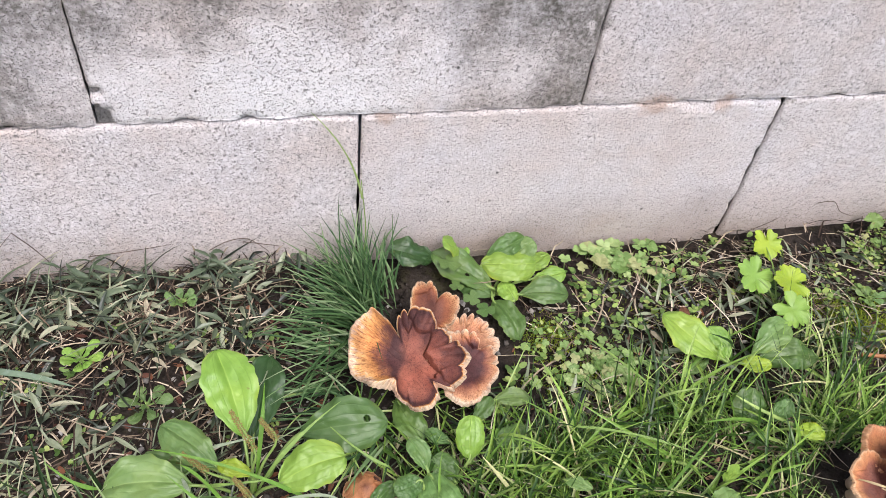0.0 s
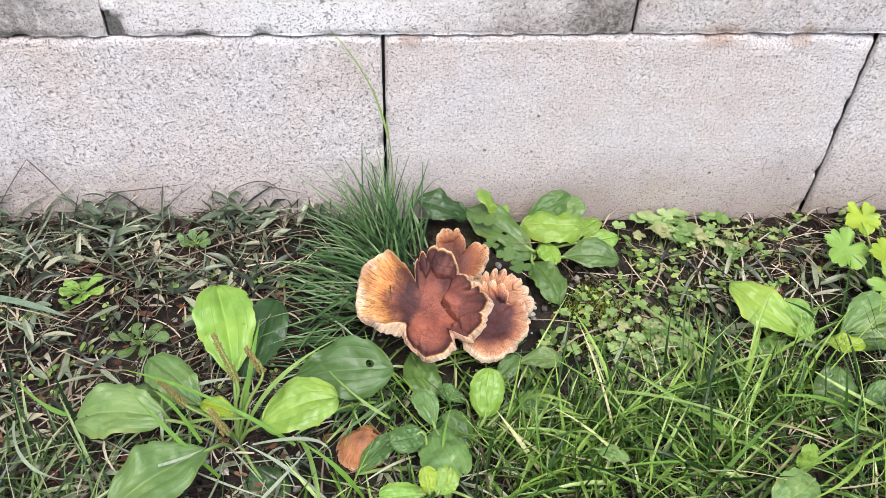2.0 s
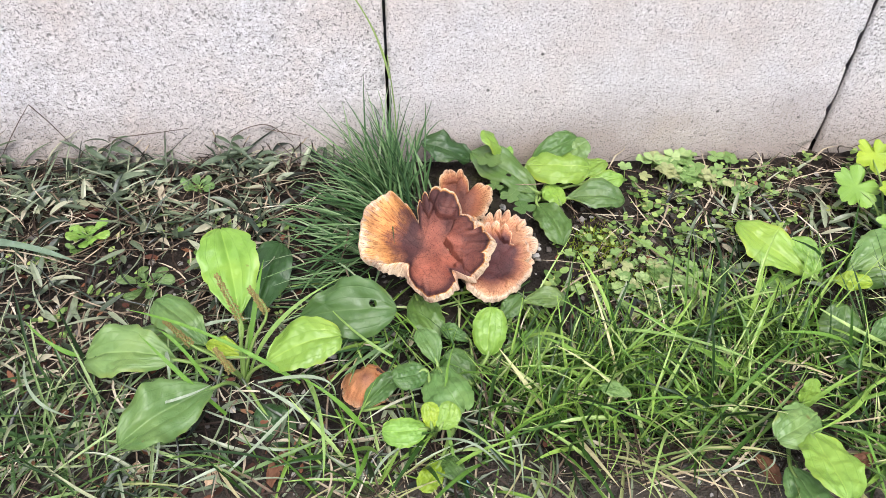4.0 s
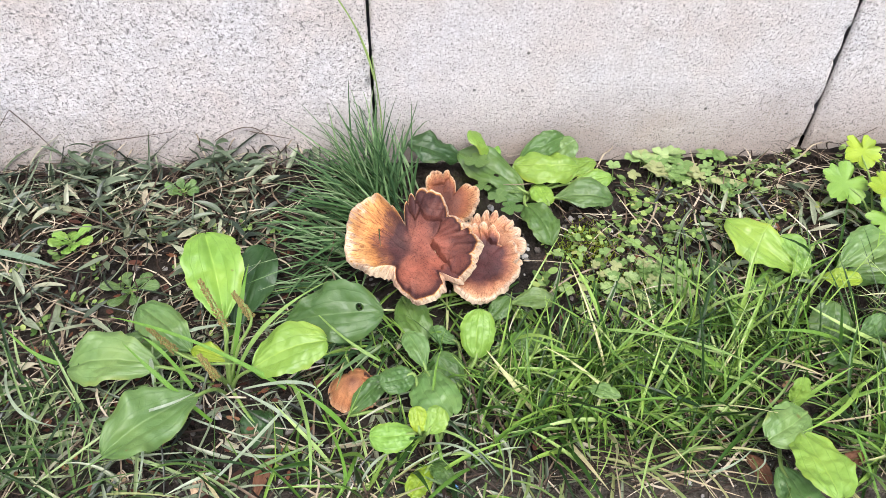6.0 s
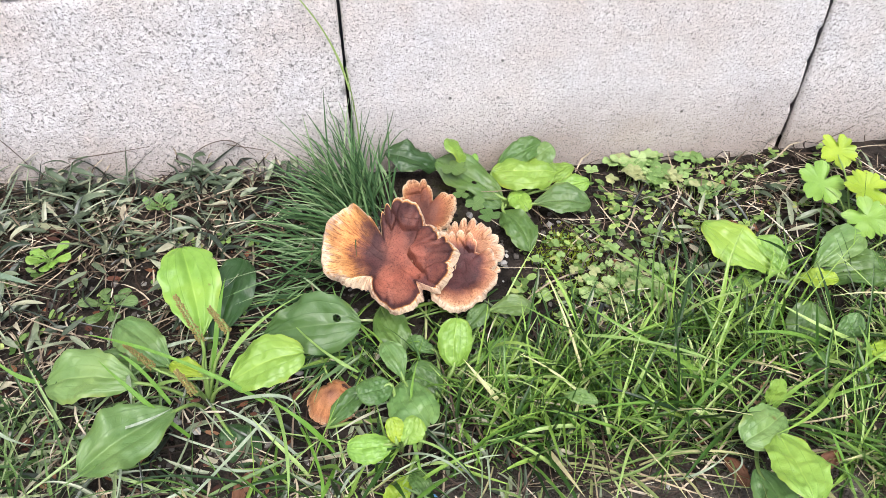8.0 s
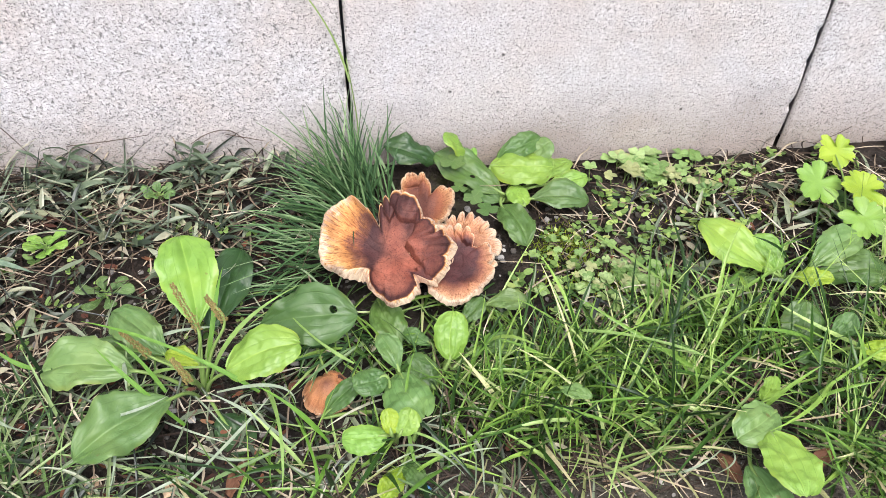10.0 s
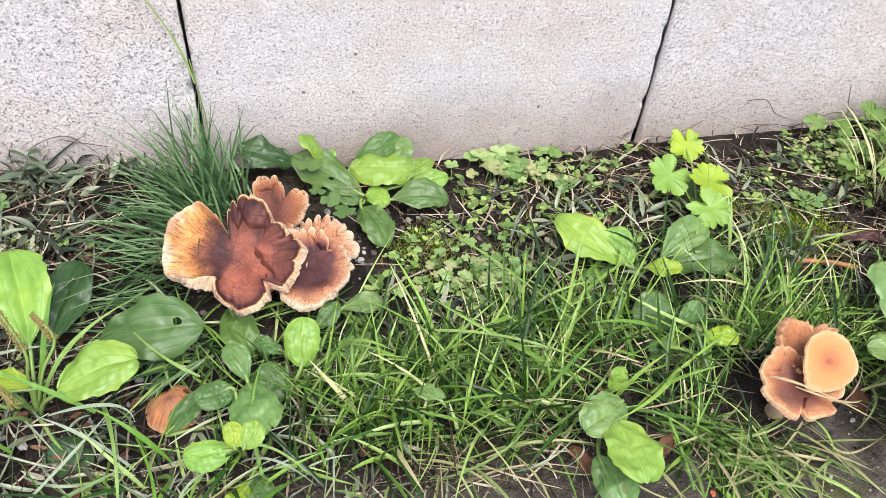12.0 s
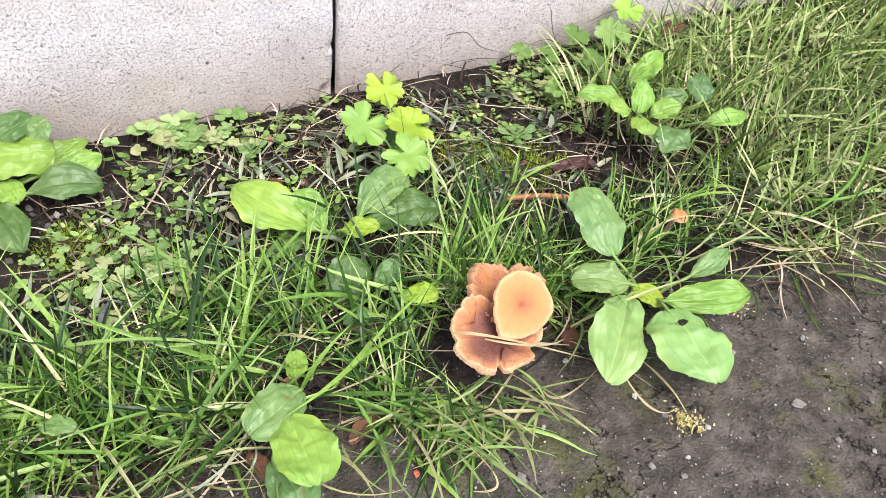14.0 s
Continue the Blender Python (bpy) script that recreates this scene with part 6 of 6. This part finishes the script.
    for x0, x1, y0, y1, n in ((-0.42, -0.04, -0.33, -0.02, 480), (0.1, 0.6, -0.3, -0.02, 150), (0.5, 1.1, -0.31, -0.03, 120)):
        for _ in range(n):
            x, y = rnd.uniform(x0, x1), rnd.uniform(y0, y1)
            if free_spot(x, y):
                ln = rnd.choice((0.003, 0.005, 0.007, 0.010))
                d.oval((x, y, float(ground(x, y)) + rnd.uniform(0.001, 0.006)), rnd.uniform(0, 6.28), ln, ln * rnd.uniform(0.3, 0.6), rnd.uniform(-0.5, 0.5), rnd.uniform(-0.6, 0.6), 8)
    d.done("leaf_litter", LEAF_CRUMBS, "small rust-brown crumbs of dead leaves in the thatch", "leaf litter")


weed_bank()


def leaning_weed(foot, tip, leaves, seed):
    """A grassy weed that leans on the wall: a thin stem with lance leaves from its joints."""
    rnd = random.Random(seed)
    fx, fy = foot
    base = Vector((fx, fy, float(ground(fx, fy))))
    root = thing("grassy_weed", base, "dark green grassy weed with lance-shaped leaves leaning on the wall", "weed", "weeds leaning on the wall")
    tip = Vector(tip)
    mid = (base + tip) / 2 + Vector((0.004, -0.004, 0.006))
    part("stem", tube_mesh("stem", [base, mid, tip], [0.0009, 0.0008, 0.0005], 5), BANK_LEAF, root)
    for i in range(leaves):
        q = 0.25 + 0.75 * i / (leaves - 1)
        p = base.lerp(mid, q * 2) if q < 0.5 else mid.lerp(tip, q * 2 - 1)
        side = 0.0 if i % 2 else 3.1416
        h = Heap()
        h.blade((p.x, p.y, p.z), side + rnd.uniform(-0.9, 0.4) * (1 if i % 2 else -1), rnd.uniform(0.012, 0.027), rnd.uniform(0.0028, 0.0050), rnd.uniform(0.2, 1.5), rnd.uniform(1.2, 2.6), rnd.uniform(-1.2, 1.2), 8, rnd.uniform(-1.4, 1.4), 0.5, True)
        part("blade", mesh_of("blade", h.v, h.f, None, False), BANK_LEAF, root)


wide_blade = thing("long_grass", (-0.350, -0.088, 0.012), "long broad grey-green grass blade lying across the weeds", "grass")
ribbon([(-0.350, -0.088, 0.016), (-0.297, -0.099, 0.022), (-0.243, -0.117, 0.017)], 0.0085, (0.17, 0.24, 0.16), wide_blade)

for foot, tip, leaves, seed in (((-0.242, -0.016), (-0.262, -0.006, 0.040), 5, 1), ((-0.250, -0.020), (-0.232, -0.008, 0.050), 8, 2), ((-0.258, -0.030), (-0.240, -0.010, 0.034), 6, 3), ((-0.150, -0.018), (-0.134, -0.008, 0.047), 8, 4),
                                ((-0.128, -0.020), (-0.142, -0.008, 0.036), 7, 5), ((-0.112, -0.016), (-0.118, -0.008, 0.026), 5, 6), ((-0.205, -0.024), (-0.190, -0.010, 0.024), 5, 7), ((-0.345, -0.018), (-0.330, -0.008, 0.034), 6, 8)):
    leaning_weed(foot, tip, leaves, seed)


# ---- clover and creeping weeds ----
def leaflet_mesh(seed):
    """One heart-shaped leaflet of unit length along x, folded a little on its midrib."""
    rnd = random.Random(seed)
    n, rings = 22, 4
    v, uv, f = [(0.45, 0, -0.045)], [(0.45, 0.5)], []
    for k in range(1, rings + 1):
        q = k / rings
        for i in range(n):
            t = 2 * math.pi * i / n
            notch = 1 - 0.26 * math.exp(-(min(t, 2 * math.pi - t) / 0.32) ** 2)
            x = 0.45 + q * (0.53 * math.cos(t) * notch if math.cos(t) > 0 else 0.45 * math.cos(t))
            y = q * 0.54 * math.sin(t) * (1 + 0.22 * math.cos(t))
            v.append((x, y, 0.10 * abs(y) - 0.05 + 0.05 * q * math.cos(2 * t + seed) + rnd.uniform(-0.008, 0.008)))
            uv.append((x, 0.5 + 0.8 * y))
    f += [(0, 1 + i, 1 + (i + 1) % n) for i in range(n)]
    for k in range(rings - 1):
        for i in range(n):
            a, b = 1 + k * n + i, 1 + k * n + (i + 1) % n
            f.append((b, a, a + n, b + n))
    return mesh_of("leaflet", v, f, uv)


def clover_patches():
    rnd = random.Random(71)
    leaflets = [leaflet_mesh(q) for q in (1, 2, 3, 4)]
    tones = ((0.21, 0.32, 0.105), (0.26, 0.38, 0.130), (0.32, 0.42, 0.17), (0.15, 0.25, 0.070), (0.33, 0.35, 0.16))
    for cx, cy, rx, ry, n, size, where in ((0.262, -0.022, 0.042, 0.020, 58, 0.0078, "foot of the wall"), (0.205, -0.152, 0.046, 0.028, 120, 0.0049, "lawn's edge"), (0.30, -0.045, 0.05, 0.02, 30, 0.0048, "creeping weeds"), (0.60, -0.045, 0.06, 0.03, 50, 0.0062, "sprawling weeds")):
        for _ in range(n):
            x, y = cx + rnd.gauss(0, rx * 0.55), min(-0.010, cy + rnd.gauss(0, ry * 0.6))
            g = float(ground(x, y))
            z = g + rnd.uniform(0.005, 0.015)
            a = rnd.uniform(0, 6.28)
            k = size * rnd.uniform(0.7, 1.25)
            col = rnd.choice(tones)
            root = thing("clover", (x, y, g), "small grey-green three-leaved clover by the " + where, "clover", "clovers by the " + where)
            lean = Vector((rnd.uniform(-0.006, 0.006), rnd.uniform(-0.006, 0.004), 0))
            part("stem", tube_mesh("stem", [Vector((x, y, g - 0.001)) + lean, Vector((x, y, z - 0.0016))], [0.0005, 0.0003], 4, 2), STEM, root)
            for j in range(3):
                ob = part("leaflet", rnd.choice(leaflets), BROAD_LEAF, root, color=col)
                ob.matrix_basis = Matrix.Translation((x, y, z)) @ Euler((rnd.uniform(-0.25, 0.25), rnd.uniform(-0.3, 0.15), a + j * 2.094)).to_matrix().to_4x4() @ Matrix.Scale(k, 4)


clover_patches()


def clover_leaf(c, r, root_xy, col, seed):
    rnd = random.Random(seed)
    gx, gy = root_xy
    root = thing("clover", (gx, gy, float(ground(gx, gy))), "single three-leaved clover with heart-shaped leaflets beside the mushrooms", "clover", "single clovers")
    a = rnd.uniform(0, 6.28)
    part("stem", tube_mesh("stem", [(gx, gy, float(ground(gx, gy))), ((gx + c[0]) / 2, (gy + c[1]) / 2, c[2] * 0.7), c], [0.0008, 0.0007, 0.0005], 5), STEM, root)
    for j in range(3):
        h = Heap()
        h.oval(c, a + j * 2.094, r * 0.98, r * 1.1, rnd.uniform(-0.15, 0.15), rnd.uniform(-0.15, 0.15), 20, 0.24)
        me = mesh_of("leaflet", h.v, h.f, [(0.5, 0.5)] + [(0.5 + 0.5 * math.cos(6.283 * i / 20), 0.5 + 0.4 * math.sin(6.283 * i / 20)) for i in range(20)])
        part("leaflet", me, BROAD_LEAF, root, color=col)


CLOVERS = [
    (0.084, -0.036, 0.040, 0.0120, BLUE),
    (0.097, -0.076, 0.034, 0.0092, BLUE),
    (0.106, -0.091, 0.034, 0.0100, MID),
    (0.088, -0.053, 0.026, 0.0076, BLUE),
]
for i, ((x, y, z, r, col), rt) in enumerate(zip(CLOVERS, [(0.093, -0.008, 0.006), (0.103, -0.052, 0.006), (0.110, -0.066, 0.006), (0.093, -0.035, 0.006)])):
    clover_leaf((x, y, z), r, rt[:2], col, i)


def creeping_weeds():
    rnd = random.Random(83)
    h = Heap()
    for cx, cy, rx, ry, n in ((0.33, -0.09, 0.15, 0.07, 28), (0.33, -0.06, 0.13, 0.05, 70), (0.24, -0.1, 0.09, 0.04, 24), (0.53, -0.08, 0.07, 0.045, 80), (0.165, -0.12, 0.04, 0.035, 22), (0.13, -0.16, 0.03, 0.02, 7), (-0.2, -0.12, 0.12, 0.06, 45), (0.62, -0.05, 0.09, 0.035, 110)):
        for _ in range(n):
            x, y = cx + rnd.uniform(-rx, rx), min(-0.01, cy + rnd.uniform(-ry, ry))
            if not free_spot(x, y):
                continue
            g = float(ground(x, y))
            k = rnd.uniform(0.0035, 0.0082)
            for j in range(rnd.randint(3, 7)):
                a = rnd.uniform(0, 6.28)
                h.oval((x + rnd.gauss(0, 0.003), y + rnd.gauss(0, 0.003), g + rnd.uniform(0.002, 0.011)), a, k * rnd.uniform(0.7, 1.2), k * rnd.uniform(0.5, 0.75), rnd.uniform(-0.3, 0.5), rnd.uniform(-0.4, 0.4), 8)
    h.done("creeping_weeds", CHICKWEED, "tiny oval leaves of creeping weeds scattered over damp soil", "weeds")


creeping_weeds()


def moss():
    rnd = random.Random(91)
    h = Heap()
    for cx, cy, r, n in ((0.50, -0.135, 0.04, 1900), (0.475, -0.115, 0.024, 600), (0.455, -0.10, 0.022, 420), (0.168, -0.105, 0.026, 700), (0.19, -0.15, 0.05, 700), (0.30, -0.10, 0.07, 500)):
        for _ in range(n):
            x, y = cx + rnd.gauss(0, r * 0.5), cy + rnd.gauss(0, r * 0.4)
            h.blade((x, y, float(ground(x, y)) - 0.001), rnd.uniform(0, 6.28), rnd.uniform(0.003, 0.009), 0.0008, rnd.uniform(0, 0.6), rnd.uniform(0.5, 1.3), 0, 2)
    h.done("moss", MOSS, "soft yellow-green moss cushions on damp soil", "moss")


moss()


# ---- soil litter ----
def litter():
    rnd = random.Random(97)
    st, cr = Heap(), Heap()
    for _ in range(900):
        x, y = rnd.uniform(-0.4, 0.95), rnd.uniform(-0.56, -0.28)
        s = rnd.choice((0.0005, 0.0006, 0.0008, 0.0009, 0.0012, 0.0017))
        st.lump((x, y, float(ground(x, y)) + s * 0.2), s, rnd)
    for _ in range(3000):
        x, y = rnd.uniform(0.1, 0.85), rnd.uniform(-0.52, -0.29)
        s = rnd.uniform(0.0003, 0.0009)
        st.lump((x, y, float(ground(x, y)) + s * 0.2), s, rnd)
    for _ in range(260):
        x, y = rnd.uniform(-0.4, 0.9), rnd.uniform(-0.27, -0.01)
        s = rnd.choice((0.001, 0.0015, 0.002, 0.003, 0.004))
        st.lump((x, y, float(ground(x, y)) + s * 0.2), s, rnd)
    for x0, x1, y0, y1, n in ((-0.40, -0.03, -0.34, -0.06, 520), (-0.02, 0.22, -0.2, -0.05, 420), (0.22, 0.62, -0.17, -0.02, 260)):
        for _ in range(n):
            x, y = rnd.uniform(x0, x1), rnd.uniform(y0, y1)
            s = rnd.choice((0.0008, 0.001, 0.0013, 0.0018, 0.0026))
            st.lump((x, y, float(ground(x, y)) + s * 0.3), s, rnd)
    for _ in range(2600):
        x, y = rnd.uniform(-0.42, 0.95), rnd.uniform(-0.5, -0.004)
        if not free_spot(x, y) or (y < -0.30 and rnd.random() < 0.75):
            continue
        s = rnd.uniform(0.0007, 0.0028) * (1.0 if y > -0.3 else 0.55)
        cr.lump((x, y, float(ground(x, y)) + s * 0.15), s, rnd)
    st.done("gravel", STONES, "scattered small grey and whitish stones on the soil", "gravel", smooth=False)
    cr.done("soil_crumbs", CRUMBS, "loose dark crumbs of soil", "soil", smooth=False)


litter()


def stone(c, size, seed, label, material=PALE_STONE, name="pebble", flat=0.55):
    rnd = random.Random(seed)
    size *= 0.72
    bm = bmesh.new()
    bmesh.ops.create_icosphere(bm, subdivisions=3, radius=1.0)
    turn = Euler((0, 0, rnd.uniform(0, 6.28))).to_matrix()
    z = float(ground(c[0], c[1]))
    for v in bm.verts:
        k = 1 + 0.5 * noise.noise(v.co * 1.4 + Vector((seed, 0, 0))) + 0.28 * noise.noise(v.co * 3 + Vector((0, seed, 0)))
        v.co = turn @ Vector((v.co.x * 1.3, v.co.y, v.co.z * flat)) * k * size + Vector((c[0], c[1], z + size * flat * 0.45))
    me = bpy.data.meshes.new(name)
    bm.to_mesh(me)
    bm.free()
    return lone(name, me, material, label, "pebble", "pebbles")


stone((0.366, -0.373, 0.006), 0.0038, 1, "whitish pebble lying on dark soil")
stone((0.556, -0.400, 0.006), 0.0042, 2, "pale flat pebble lying on dark soil")
stone((0.441, -0.397, 0.006), 0.0026, 3, "small pale pebble lying on dark soil")
stone((-0.169, -0.286, 0.006), 0.0060, 4, "reddish pebble half sunk in soil", STIPE)
stone((-0.118, -0.294, 0.006), 0.0062, 5, "pale stone half sunk in soil", STIPE)
stone((0.434, -0.106, 0.006), 0.0060, 6, "grey pebble beside the lobed weed")
stone((0.042, -0.307, 0.006), 0.0026, 7, "tiny chip of blue plastic on the soil", BLUE_BIT, "plastic_chip", 0.4)
stone((0.312, -0.347, 0.006), 0.0022, 8, "tiny red chip on the soil", RED_BIT, "red_chip", 0.35)
stone((0.455, -0.41, 0), 0.0022, 9, "small pale pebble lying on dark soil")
stone((0.60, -0.36, 0), 0.0024, 10, "small pale pebble lying on dark soil")
stone((0.50, -0.345, 0), 0.002, 11, "small pale pebble lying on dark soil")


def dead_leaf(c, ln, w, az, seed, label, lift=0.0, material=DEAD):
    x, y, _ = c
    z = float(ground(x, y)) + 0.003 + lift
    d = Vector((math.cos(az), math.sin(az), 0)) * ln / 2
    me = leaf_mesh(Vector((x, y, z)) - d, Vector((x, y, z + 0.004)) + d, w, 18, seed, "broad")
    return lone("dead_leaf", me, material, label, "dead leaf", "dead leaves")


dead_leaf((0.233, -0.313, 0.006), 0.022, 0.010, 2.0, 301, "curled brown dead leaf under the lawn's edge", 0.003)
dead_leaf((0.293, -0.314, 0.006), 0.022, 0.010, 0.5, 302, "orange-brown dead leaf on the soil", 0.003)
dead_leaf((0.445, -0.299, 0.006), 0.018, 0.012, 1.2, 303, "dry tan dead leaf beside the mushrooms")
dead_leaf((0.545, -0.15, 0), 0.042, 0.016, -0.3, 304, "dark reddish-brown dead leaf on mossy soil", 0.0, DARK_DEAD)
dead_leaf((0.735, -0.03, 0), 0.03, 0.018, 0.2, 305, "rusty dead leaf at the foot of the wall", 0.01)
dead_leaf((-0.077, -0.292, 0.006), 0.028, 0.010, 1.2, 306, "dull green-brown withered leaf on soil")
dead_leaf((0.31, -0.10, 0), 0.016, 0.01, 1.5, 307, "small reddish dead leaf among clover", 0.004)

twig = tube_mesh("twig", [(0.470, -0.167, 0.006), (0.495, -0.176, 0.010), (0.519, -0.182, 0.006)], [0.0022, 0.0019, 0.0024], 8)
lone("twig", twig, TWIG, "short orange-brown twig lying among grass and moss", "twig")


def seed_litter():
    rnd = random.Random(111)
    h = Heap()
    for cx, cy, n, r in ((0.476, -0.380, 130, 0.006), (0.482, -0.387, 70, 0.006), (0.575, -0.318, 60, 0.012)):
        for _ in range(n):
            x, y = cx + rnd.gauss(0, r * 0.6), cy + rnd.gauss(0, r * 0.6)
            h.oval((x, y, float(ground(x, y)) + rnd.uniform(0.001, 0.006)), rnd.uniform(0, 6.28), rnd.uniform(0.0014, 0.003), 0.0012, rnd.uniform(-0.9, 0.9), rnd.uniform(-0.8, 0.8), 7)
    h.done("seed_chaff", CHAFF, "pale dry seed chaff at the end of dead stems", "chaff")


seed_litter()
